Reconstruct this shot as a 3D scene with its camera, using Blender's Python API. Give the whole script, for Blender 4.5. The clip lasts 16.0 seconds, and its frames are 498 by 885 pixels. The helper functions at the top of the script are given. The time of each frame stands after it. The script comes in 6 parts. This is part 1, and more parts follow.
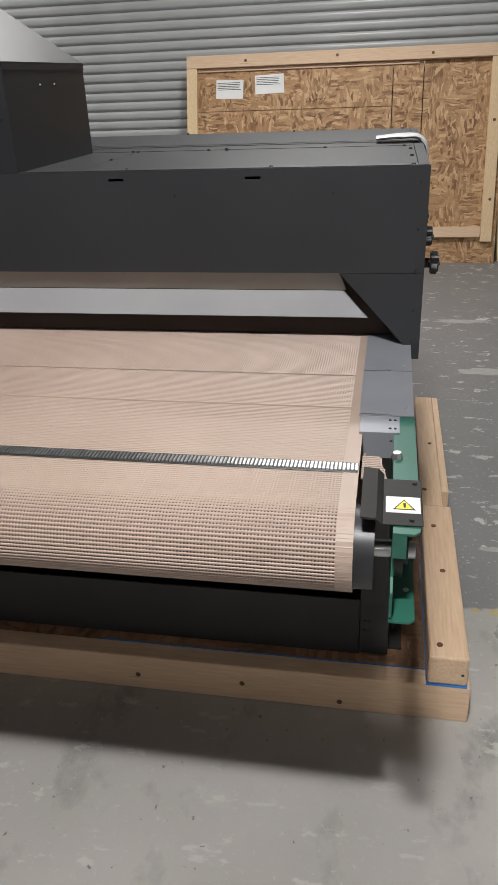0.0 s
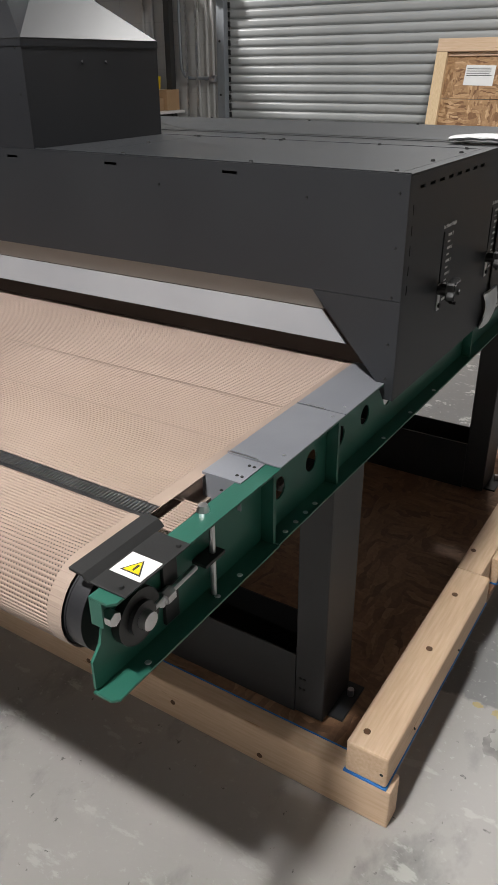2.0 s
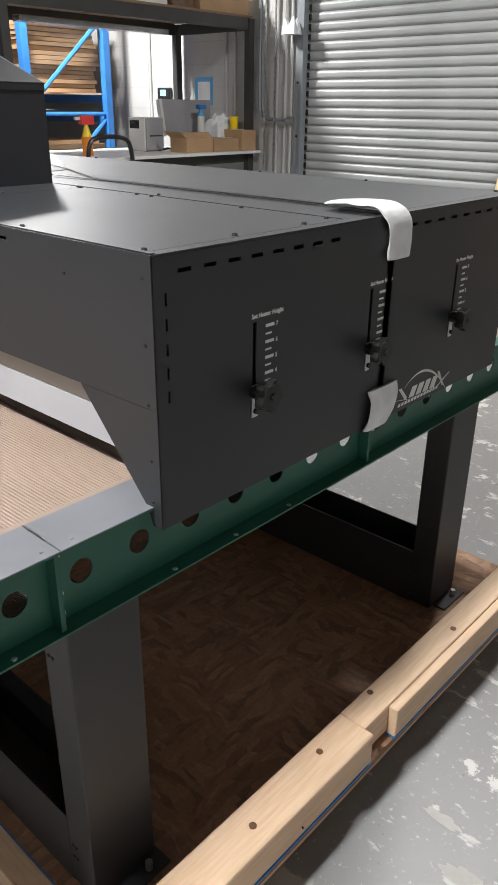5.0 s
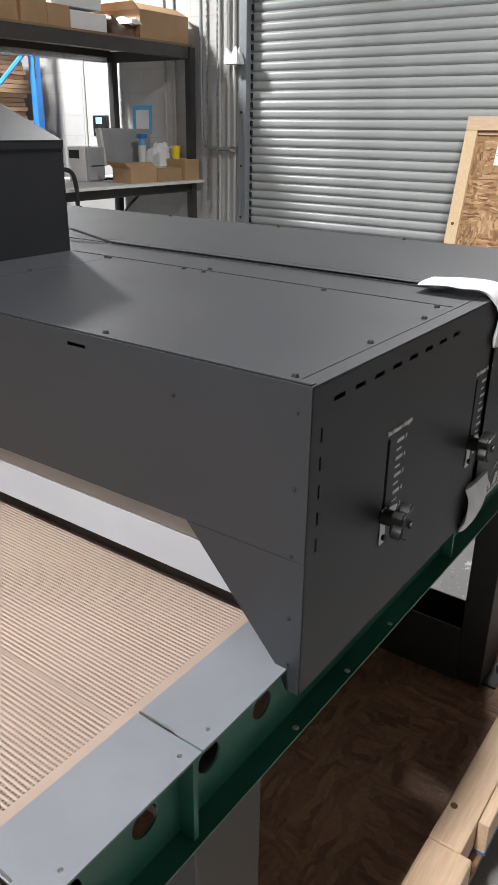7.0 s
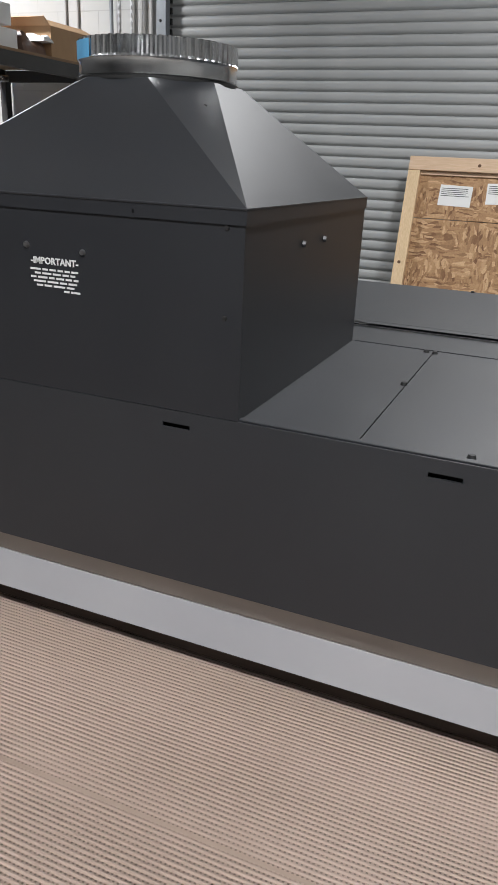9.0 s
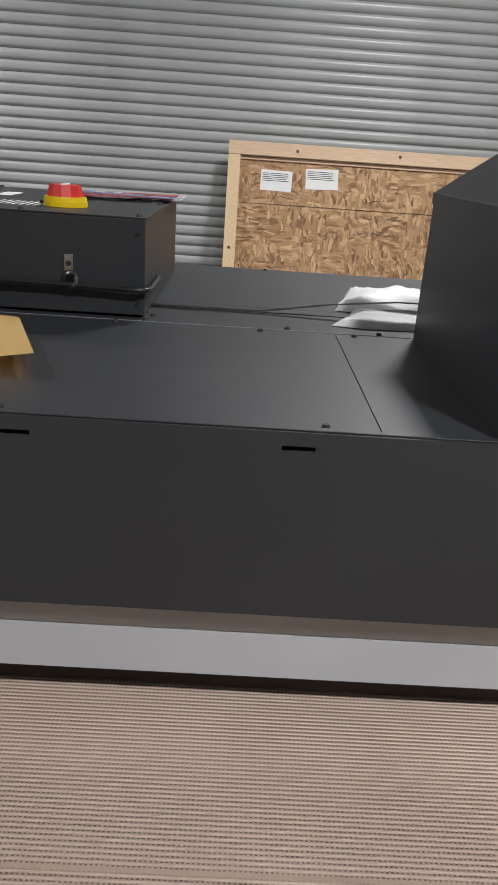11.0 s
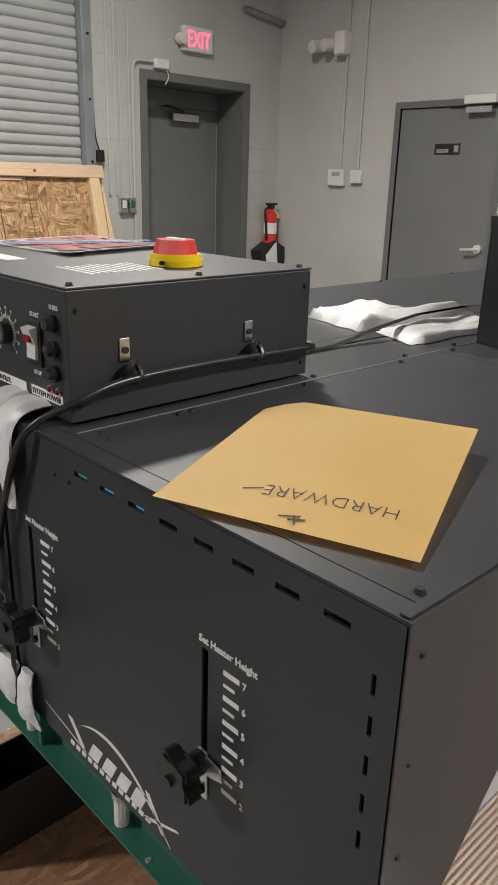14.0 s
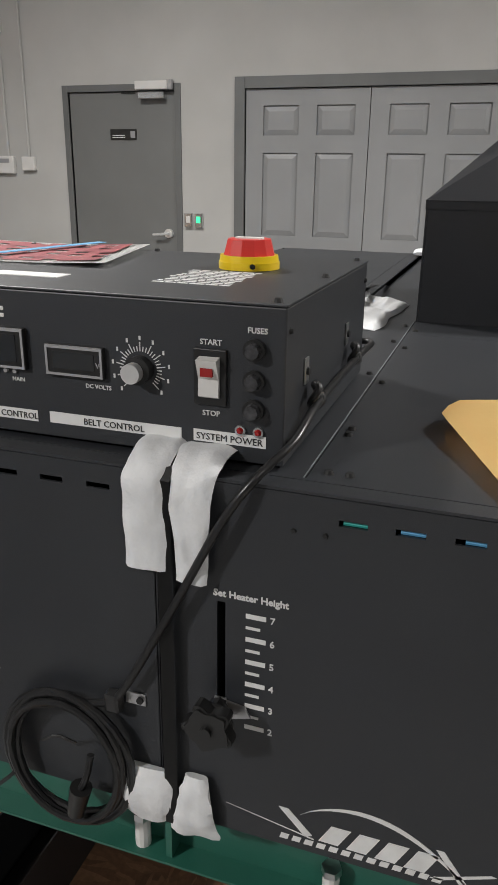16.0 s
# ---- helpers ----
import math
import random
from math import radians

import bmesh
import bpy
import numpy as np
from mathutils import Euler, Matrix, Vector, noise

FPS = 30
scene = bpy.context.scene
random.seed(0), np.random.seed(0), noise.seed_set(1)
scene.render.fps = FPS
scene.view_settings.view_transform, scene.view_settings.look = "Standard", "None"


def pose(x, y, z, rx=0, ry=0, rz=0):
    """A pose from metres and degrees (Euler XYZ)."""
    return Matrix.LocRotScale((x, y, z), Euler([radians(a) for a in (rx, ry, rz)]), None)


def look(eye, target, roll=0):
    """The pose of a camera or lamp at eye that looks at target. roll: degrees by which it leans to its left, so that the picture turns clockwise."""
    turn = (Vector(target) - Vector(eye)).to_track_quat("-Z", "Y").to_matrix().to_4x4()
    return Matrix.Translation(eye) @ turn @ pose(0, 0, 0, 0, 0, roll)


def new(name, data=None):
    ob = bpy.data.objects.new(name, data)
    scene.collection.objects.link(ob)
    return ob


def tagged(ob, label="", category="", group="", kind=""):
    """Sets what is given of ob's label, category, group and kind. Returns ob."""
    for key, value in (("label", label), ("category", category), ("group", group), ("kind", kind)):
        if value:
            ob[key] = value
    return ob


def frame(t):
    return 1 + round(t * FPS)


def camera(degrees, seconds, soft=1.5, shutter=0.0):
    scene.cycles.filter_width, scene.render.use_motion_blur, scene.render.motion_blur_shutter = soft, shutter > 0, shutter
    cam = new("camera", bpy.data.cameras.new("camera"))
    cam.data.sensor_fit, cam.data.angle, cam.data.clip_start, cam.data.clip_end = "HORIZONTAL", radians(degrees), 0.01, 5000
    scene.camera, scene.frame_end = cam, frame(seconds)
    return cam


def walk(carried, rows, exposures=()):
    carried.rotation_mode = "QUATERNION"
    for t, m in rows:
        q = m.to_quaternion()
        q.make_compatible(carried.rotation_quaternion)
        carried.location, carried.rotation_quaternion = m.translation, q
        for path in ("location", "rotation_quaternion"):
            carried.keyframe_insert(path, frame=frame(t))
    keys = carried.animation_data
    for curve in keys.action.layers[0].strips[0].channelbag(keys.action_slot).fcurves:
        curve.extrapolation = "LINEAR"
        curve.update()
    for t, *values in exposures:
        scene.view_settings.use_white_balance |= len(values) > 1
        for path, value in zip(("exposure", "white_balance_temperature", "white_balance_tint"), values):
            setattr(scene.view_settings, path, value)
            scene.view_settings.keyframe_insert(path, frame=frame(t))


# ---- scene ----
cam = camera(37.2, 16.0, 1.1)
PATH = [
    (0, (-0.079, -1.65, 1.453), (-0.426, 0.109, 0.568), -2.4),
    (0.5, (0.144, -1.593, 1.453), (-0.396, 0.119, 0.57), -1.6),
    (1, (0.309, -1.53, 1.446), (-0.368, 0.125, 0.551), -0.6),
    (1.5, (0.409, -1.371, 1.441), (-0.401, 0.218, 0.535), -0.2),
    (2, (0.48, -1.265, 1.443), (-0.483, 0.235, 0.536), -0.5),
    (2.5, (0.634, -1.177, 1.441), (-0.49, 0.218, 0.552), -1.7),
    (3, (0.76, -1.086, 1.44), (-0.453, 0.237, 0.559), -1.4),
    (3.5, (0.786, -0.923, 1.432), (-0.465, 0.369, 0.557), -0.9),
    (4, (0.8, -0.731, 1.445), (-0.474, 0.546, 0.58), -0.7),
    (4.2, (0.793, -0.684, 1.441), (-0.468, 0.614, 0.589), -0.1),
    (6.5, (0.558, -0.628, 1.523), (-0.585, 0.8, 0.714), -0.1),
    (7, (0.384, -0.649, 1.533), (-0.69, 0.844, 0.748), 0.8),
    (7.5, (0.128, -0.605, 1.538), (-0.885, 0.948, 0.789), 1.6),
    (8, (-0.145, -0.69, 1.565), (-1.086, 0.922, 0.848), 2.1),
    (8.5, (-0.36, -0.755, 1.57), (-1.203, 0.918, 0.869), 2.2),
    (9, (-0.606, -0.709, 1.549), (-1.311, 1.021, 0.834), 2.7),
    (9.5, (-0.867, -0.679, 1.528), (-1.383, 1.115, 0.811), 3.6),
    (10, (-1.165, -0.721, 1.531), (-1.501, 1.103, 0.782), 4.5),
    (12.3, (-2.133, -0.569, 1.544), (-1.551, 1.215, 0.851), 0.9),
    (12.5, (-2.198, -0.5, 1.541), (-1.536, 1.255, 0.846), 0.6),
    (13, (-2.33, -0.39, 1.548), (-1.423, 1.25, 0.848), 0.8),
    (13.5, (-2.491, -0.33, 1.561), (-1.349, 1.16, 0.872), 1.2),
    (14, (-2.614, -0.227, 1.55), (-1.31, 1.134, 0.881), 1.7),
    (14.5, (-2.67, -0.062, 1.549), (-1.209, 1.141, 0.904), 0.7),
    (15, (-2.72, 0.074, 1.553), (-1.111, 1.069, 0.903), 0.5),
    (15.2, (-2.753, 0.117, 1.564), (-1.098, 1.026, 0.905), 0.6),
    (15.5, (-2.812, 0.188, 1.563), (-1.098, 0.978, 0.899), 0.7),
    (16, (-2.835, 0.316, 1.543), (-1.053, 0.913, 0.861), 0.8),
]
EXPOSURES = [
    (0.0, -0.33, 6500, 10), (1.5, -0.29, 6500, 10), (2.0, -0.20, 6500, 10), (3.4, 0.0, 6450, 10), (4.2, 0.34, 6450, 10), (6.5, 0.44, 6400, 10), (7.0, 0.32, 6350, 10),
    (7.5, 0.12, 6250, 10), (8.0, -0.10, 6250, 10), (9.0, -0.22, 6250, 10), (10.0, -0.27, 6250, 10), (12.5, 0.07, 6800, 10), (13.5, 0.16, 6900, 10),
    (14.2, 0.22, 6850, 10), (15.2, 0.48, 6750, 10), (16.0, 0.24, 6600, 10)]
walk(cam, [(t, look(eye, target, roll)) for t, eye, target, roll in PATH], EXPOSURES)

# ---- world and light ----
world = bpy.data.worlds.new("world")
scene.world = world
world.use_nodes = True
world.node_tree.nodes["Background"].inputs[0].default_value = (0.9, 0.93, 1.0, 1)
world.node_tree.nodes["Background"].inputs[1].default_value = 0.02


def bay_light(x, y, z, watts, sx=1.2, sy=0.5, colour=(1.0, 0.985, 0.965)):
    """A ceiling-hung high-bay fixture that throws its light down."""
    lamp = bpy.data.lights.new("bay_light", "AREA")
    lamp.shape, lamp.size, lamp.size_y, lamp.energy, lamp.color, lamp.spread = "RECTANGLE", sx, sy, watts, colour, radians(164)
    new("bay_light", lamp).matrix_world = Matrix.Translation((x, y, z))


# a regular grid of hanging bay lights, about 5 m apart
bay_light(-0.345, -2.04, 3.9, 172, 0.30, 0.16)
bay_light(-0.44, 2.91, 3.9, 122, 0.50, 0.25)
bay_light(-5.79, 3.39, 3.9, 250, 0.50, 0.25)
bay_light(-5.60, -1.95, 3.9, 38, 0.50, 0.25)
bay_light(-0.40, -6.95, 3.9, 55, 0.50, 0.25)


# ---- materials ----
def surf(name, c1, c2=None, scale=8.0, rough=0.5, rough2=None, metal=0.0, bump=0.0, bump_scale=60.0,
         stretch=(1, 1, 1), spots=None, spot_scale=3.0, spot_amount=0.55, spec=0.5, coat=0.0, vary=0.0):
    """A painted or natural surface: two noise scales in colour, roughness and relief, with optional blotches."""
    m = bpy.data.materials.new(name)
    m.use_nodes = True
    nt = m.node_tree
    n, l = nt.nodes, nt.links
    b = n["Principled BSDF"]
    tc = n.new("ShaderNodeTexCoord")
    mp = n.new("ShaderNodeMapping")
    mp.inputs["Scale"].default_value = stretch
    l.new(tc.outputs["Object"], mp.inputs[0])
    big = n.new("ShaderNodeTexNoise")
    big.inputs["Scale"].default_value, big.inputs["Detail"].default_value = scale, 6
    l.new(mp.outputs[0], big.inputs["Vector"])
    fine = n.new("ShaderNodeTexNoise")
    fine.inputs["Scale"].default_value, fine.inputs["Detail"].default_value = bump_scale, 4
    l.new(mp.outputs[0], fine.inputs["Vector"])
    ramp = n.new("ShaderNodeValToRGB")
    ramp.color_ramp.elements[0].position, ramp.color_ramp.elements[1].position = 0.3, 0.7
    ramp.color_ramp.elements[0].color = (*c1, 1)
    ramp.color_ramp.elements[1].color = (*(c2 or c1), 1)
    l.new(big.outputs["Fac"], ramp.inputs[0])
    colour = ramp.outputs[0]
    if spots:
        sp = n.new("ShaderNodeTexNoise")
        sp.inputs["Scale"].default_value, sp.inputs["Detail"].default_value, sp.inputs["Roughness"].default_value = spot_scale, 9, 0.65
        l.new(mp.outputs[0], sp.inputs["Vector"])
        cut = n.new("ShaderNodeMapRange")
        cut.inputs["From Min"].default_value, cut.inputs["From Max"].default_value = spot_amount, spot_amount + 0.06
        l.new(sp.outputs["Fac"], cut.inputs["Value"])
        mix = n.new("ShaderNodeMix")
        mix.data_type = "RGBA"
        l.new(cut.outputs[0], mix.inputs[0])
        l.new(colour, mix.inputs[6])
        mix.inputs[7].default_value = (*spots, 1)
        colour = mix.outputs[2]
    if vary:
        info = n.new("ShaderNodeObjectInfo")
        mr = n.new("ShaderNodeMapRange")
        mr.inputs["To Min"].default_value, mr.inputs["To Max"].default_value = 1 - vary, 1 + vary
        l.new(info.outputs["Random"], mr.inputs["Value"])
        hsv = n.new("ShaderNodeHueSaturation")
        l.new(mr.outputs[0], hsv.inputs["Value"])
        l.new(colour, hsv.inputs["Color"])
        colour = hsv.outputs[0]
    l.new(colour, b.inputs["Base Color"])
    rr = n.new("ShaderNodeMapRange")
    rr.inputs["To Min"].default_value, rr.inputs["To Max"].default_value = rough, rough2 if rough2 is not None else min(1, rough + 0.1)
    l.new(big.outputs["Fac"], rr.inputs["Value"])
    l.new(rr.outputs[0], b.inputs["Roughness"])
    b.inputs["Metallic"].default_value = metal
    b.inputs["Specular IOR Level"].default_value = spec
    b.inputs["Coat Weight"].default_value = coat
    if bump:
        bp = n.new("ShaderNodeBump")
        bp.inputs["Strength"].default_value, bp.inputs["Distance"].default_value = bump, 0.002
        l.new(fine.outputs["Fac"], bp.inputs["Height"])
        l.new(bp.outputs[0], b.inputs["Normal"])
    return m


def glow(name, colour, strength):
    m = surf(name, colour)
    b = m.node_tree.nodes["Principled BSDF"]
    b.inputs["Emission Color"].default_value, b.inputs["Emission Strength"].default_value = (*colour, 1), strength
    return m


def wood(name, c1, c2, dark, along=(1, 14, 14), rough=0.6):
    """Sawn lumber with grain along one axis."""
    m = surf(name, c1, c2, 9, rough, bump=0.35, bump_scale=40, stretch=along, spots=dark, spot_scale=2.2, spot_amount=0.66, vary=0.12)
    return m


def osb(name, flat=False, tone=(1.0, 1.0, 1.0)):
    """Oriented strand board: pressed flakes in two directions, tan to brown."""
    m = bpy.data.materials.new(name)
    m.use_nodes = True
    nt = m.node_tree
    n, l = nt.nodes, nt.links
    b = n["Principled BSDF"]
    tc = n.new("ShaderNodeTexCoord")
    warp = n.new("ShaderNodeTexNoise")
    warp.inputs["Scale"].default_value, warp.inputs["Detail"].default_value = 5, 3
    l.new(tc.outputs["Object"], warp.inputs["Vector"])
    add = n.new("ShaderNodeVectorMath")
    add.operation = "MULTIPLY_ADD"
    l.new(warp.outputs["Color"], add.inputs[0])
    add.inputs[1].default_value = (0.09, 0.09, 0.09)
    l.new(tc.outputs["Object"], add.inputs[2])
    layers = []
    for sc, turn in (((13, 60, 60), 0.25), ((60, 13, 60) if flat else (60, 60, 14), -0.3)):
        mp = n.new("ShaderNodeMapping")
        mp.inputs["Scale"].default_value, mp.inputs["Rotation"].default_value = sc, ((0, 0, turn) if flat else (0, turn, 0))
        l.new(add.outputs[0], mp.inputs[0])
        v = n.new("ShaderNodeTexVoronoi")
        v.inputs["Scale"].default_value = 1.05
        l.new(mp.outputs[0], v.inputs["Vector"])
        sep = n.new("ShaderNodeSeparateColor")
        l.new(v.outputs["Color"], sep.inputs[0])
        layers.append((sep.outputs[0], v.outputs["Distance"]))
    pick = n.new("ShaderNodeTexNoise")
    pick.inputs["Scale"].default_value, pick.inputs["Detail"].default_value = 6, 3
    l.new(tc.outputs["Object"], pick.inputs["Vector"])
    step = n.new("ShaderNodeMapRange")
    step.inputs["From Min"].default_value, step.inputs["From Max"].default_value = 0.47, 0.53
    l.new(pick.outputs["Fac"], step.inputs["Value"])
    mix = n.new("ShaderNodeMix")
    l.new(step.outputs[0], mix.inputs[0])
    l.new(layers[0][0], mix.inputs[2])
    l.new(layers[1][0], mix.inputs[3])
    ramp = n.new("ShaderNodeValToRGB")
    r = ramp.color_ramp
    r.elements[0].position, r.elements[0].color = 0.0, (0.20, 0.10, 0.045, 1)
    r.elements[1].position, r.elements[1].color = 1.0, (0.68, 0.48, 0.28, 1)
    e = r.elements.new(0.3)
    e.color = (0.39, 0.235, 0.115, 1)
    e = r.elements.new(0.7)
    e.color = (0.50, 0.32, 0.165, 1)
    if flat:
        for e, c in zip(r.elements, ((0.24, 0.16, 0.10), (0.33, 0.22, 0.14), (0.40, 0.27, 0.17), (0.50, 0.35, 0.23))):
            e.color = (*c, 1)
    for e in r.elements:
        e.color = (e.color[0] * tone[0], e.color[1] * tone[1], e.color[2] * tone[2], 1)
    l.new(mix.outputs[0], ramp.inputs[0])
    fine = n.new("ShaderNodeTexNoise")
    fine.inputs["Scale"].default_value, fine.inputs["Detail"].default_value = 90, 4
    l.new(tc.outputs["Object"], fine.inputs["Vector"])
    mul = n.new("ShaderNodeMix")
    mul.data_type, mul.blend_type = "RGBA", "OVERLAY"
    mul.inputs[0].default_value = 0.35
    l.new(ramp.outputs[0], mul.inputs[6])
    l.new(fine.outputs["Fac"], mul.inputs[7])
    l.new(mul.outputs[2], b.inputs["Base Color"])
    b.inputs["Roughness"].default_value = 0.62
    bp = n.new("ShaderNodeBump")
    bp.inputs["Strength"].default_value, bp.inputs["Distance"].default_value = 0.5, 0.002
    l.new(mix.outputs[0], bp.inputs["Height"])
    l.new(bp.outputs[0], b.inputs["Normal"])
    return m


BLACK = surf("black_powder_coat", (0.0215, 0.0235, 0.0275), (0.0265, 0.029, 0.033), 5, 0.41, 0.49, bump=0.16, bump_scale=900, spec=0.6)
HOODBLK = surf("hood_black_paint", (0.018, 0.0195, 0.023), (0.024, 0.0255, 0.029), 5, 0.36, 0.44, bump=0.08, bump_scale=900, spec=0.55)
DARKBLK = surf("matt_black_steel", (0.012, 0.012, 0.012), (0.018, 0.018, 0.018), 7, 0.55, bump=0.1, bump_scale=600)
LEGBLK = surf("leg_black_paint", (0.021, 0.022, 0.024), (0.028, 0.029, 0.031), 6, 0.42, 0.52, bump=0.1, bump_scale=700)
PLASTIC = surf("black_plastic", (0.012, 0.012, 0.012), (0.017, 0.017, 0.017), 20, 0.33, 0.42)
RUBBER = surf("black_rubber", (0.014, 0.014, 0.014), (0.02, 0.02, 0.02), 20, 0.3, 0.4, spec=0.6)
# near-black colour for the shade inside slots, seams and holes
HOLE_SHADE = surf("hole_shade", (0.004, 0.004, 0.004), (0.006, 0.006, 0.006), 20, 0.8)
GREEN = surf("green_enamel", (0.018, 0.098, 0.070), (0.024, 0.124, 0.088), 8, 0.32, 0.45, bump=0.1, bump_scale=300)
GREY = surf("grey_sheet_metal", (0.25, 0.26, 0.29), (0.30, 0.31, 0.34), 7, 0.34, 0.46, bump=0.08, bump_scale=400, metal=0.25)
PLATE = surf("white_heat_shield", (0.46, 0.475, 0.51), (0.53, 0.545, 0.575), 4, 0.42, 0.55, metal=0.15, bump=0.05)
STEEL = surf("zinc_steel", (0.55, 0.55, 0.56), (0.7, 0.7, 0.71), 30, 0.25, 0.4, metal=1.0, bump=0.15, bump_scale=150)
GALV = surf("galvanised_duct", (0.55, 0.56, 0.57), (0.72, 0.73, 0.74), 25, 0.16, 0.32, metal=1.0, bump=0.35, bump_scale=45)
CABLE = surf("cable_jacket", (0.012, 0.012, 0.013), (0.018, 0.018, 0.018), 15, 0.28, 0.36)
BELT = surf("ptfe_glass_mesh", (0.38, 0.287, 0.236), (0.455, 0.35, 0.292), 3.0, 0.42, 0.55, bump=0.1, bump_scale=300)
BAND = surf("belt_edge_tape", (0.37, 0.28, 0.225), (0.42, 0.325, 0.265), 8, 0.4, 0.5)
LACE = surf("black_belt_lacing", (0.02, 0.02, 0.021), (0.04, 0.04, 0.04), 40, 0.35)
ROLLER = surf("dark_roller", (0.03, 0.03, 0.033), (0.045, 0.045, 0.05), 12, 0.35, metal=0.3)
PINE = wood("pine_lumber", (0.60, 0.415, 0.265), (0.70, 0.515, 0.36), (0.42, 0.235, 0.12), (1.2, 16, 16))
PINE_Y = wood("pine_lumber_long", (0.60, 0.415, 0.265), (0.70, 0.515, 0.36), (0.42, 0.235, 0.12), (16, 1.2, 16))
PINE_Z = wood("pine_lumber_upright", (0.60, 0.43, 0.25), (0.70, 0.53, 0.33), (0.44, 0.28, 0.14), (16, 16, 1.2))
KNOT = surf("pine_knot", (0.09, 0.04, 0.018), (0.16, 0.08, 0.035), 40, 0.6)
# strand board again, toned down for the shade under the dryer
OSB_SHADED = osb("shaded_strand_board", True, (0.64, 0.52, 0.46))
OSB = osb("oriented_strand_board", False, (0.86, 0.80, 0.76))
CARD = surf("corrugated_cardboard", (0.36, 0.225, 0.12), (0.43, 0.275, 0.15), 6, 0.7, bump=0.2, bump_scale=60, vary=0.12)
PAPER = surf("white_paper", (0.74, 0.74, 0.73), (0.8, 0.8, 0.79), 6, 0.7)
INK = surf("black_ink", (0.02, 0.02, 0.022), (0.035, 0.035, 0.035), 30, 0.6)
WHITEINK = surf("white_print", (0.68, 0.68, 0.67), (0.78, 0.78, 0.77), 60, 0.5)
FOAM = surf("white_packing_foam", (0.66, 0.67, 0.68), (0.80, 0.81, 0.82), 25, 0.45, 0.6, bump=0.6, bump_scale=120)
MANILA = surf("manila_envelope", (0.84, 0.555, 0.21), (0.87, 0.605, 0.25), 6, 0.55, bump=0.15, bump_scale=120)
YELLOW = surf("yellow_plastic", (0.80, 0.56, 0.01), (0.86, 0.62, 0.015), 10, 0.3)
RED = surf("red_plastic", (0.62, 0.035, 0.03), (0.72, 0.05, 0.04), 10, 0.28)
REDPRINT = surf("dark_red_print", (0.22, 0.03, 0.04), (0.42, 0.10, 0.11), 30, 0.4)
BLUETAPE = surf("blue_tape", (0.10, 0.36, 0.62), (0.14, 0.42, 0.70), 20, 0.6)
BLUERACK = surf("blue_rack_paint", (0.03, 0.17, 0.50), (0.04, 0.21, 0.58), 6, 0.4)
WALL = surf("grey_white_wall_paint", (0.43, 0.427, 0.413), (0.495, 0.491, 0.476), 1.6, 0.62, 0.72, bump=0.25, bump_scale=90)
JOINT = surf("wall_mortar_joint", (0.40, 0.397, 0.382), (0.44, 0.436, 0.42), 4, 0.75, bump=0.3)
SLATW = surf("shutter_slat_paint", (0.35, 0.36, 0.36), (0.41, 0.42, 0.42), 2.2, 0.30, 0.40, bump=0.05, vary=0.03)
GUIDE = surf("shutter_guide_steel", (0.24, 0.26, 0.28), (0.30, 0.32, 0.34), 4, 0.42, metal=0.3)
DOORGREY = surf("grey_door_paint", (0.155, 0.160, 0.158), (0.18, 0.185, 0.182), 2, 0.4, 0.5, bump=0.08, bump_scale=150)
FRAMEGREY = surf("grey_frame_paint", (0.125, 0.13, 0.13), (0.15, 0.155, 0.153), 3, 0.42, 0.5)
DDGREY = surf("double_door_paint", (0.25, 0.255, 0.26), (0.29, 0.295, 0.30), 2, 0.42, 0.5)
PAINT_Y, PAINT_SLOPE = 0.180, 0.08
CONC = surf("sealed_concrete", (0.288, 0.275, 0.262), (0.400, 0.381, 0.360), 1.1, 0.34, 0.55, bump=0.3, bump_scale=25, spots=(0.395, 0.376, 0.352), spot_scale=1.5, spot_amount=0.56)
nt = CONC.node_tree
bsdf = nt.nodes["Principled BSDF"]
under = bsdf.inputs["Base Color"].links[0].from_socket
coords = nt.nodes.new("ShaderNodeTexCoord")
# dark worn floor paint that ends in a straight edge across the slab
axes = nt.nodes.new("ShaderNodeSeparateXYZ")
nt.links.new(coords.outputs["Object"], axes.inputs[0])
edge = nt.nodes.new("ShaderNodeMapRange")
edge.inputs["From Min"].default_value, edge.inputs["From Max"].default_value, edge.inputs["To Max"].default_value = PAINT_Y + 0.044, PAINT_Y + 0.056, 0.8
slant = nt.nodes.new("ShaderNodeMath")
slant.operation = "MULTIPLY_ADD"
slant.inputs[1].default_value = -PAINT_SLOPE
nt.links.new(axes.outputs["X"], slant.inputs[0])
nt.links.new(axes.outputs["Y"], slant.inputs[2])
rag = nt.nodes.new("ShaderNodeTexNoise")
rag.inputs["Scale"].default_value, rag.inputs["Detail"].default_value = 14, 8
nt.links.new(coords.outputs["Object"], rag.inputs["Vector"])
fray = nt.nodes.new("ShaderNodeMath")
fray.operation = "MULTIPLY_ADD"
fray.inputs[1].default_value = 0.10
nt.links.new(rag.outputs["Fac"], fray.inputs[0])
nt.links.new(slant.outputs[0], fray.inputs[2])
nt.links.new(fray.outputs[0], edge.inputs["Value"])
paint = nt.nodes.new("ShaderNodeMix")
paint.data_type = "RGBA"
nt.links.new(edge.outputs[0], paint.inputs[0])
nt.links.new(under, paint.inputs[6])
paint.inputs[7].default_value = (0.125, 0.128, 0.132, 1)
under = paint.outputs[2]
bare = nt.nodes.new("ShaderNodeTexNoise")
bare.inputs["Scale"].default_value, bare.inputs["Detail"].default_value, bare.inputs["Roughness"].default_value = 4.5, 9, 0.72
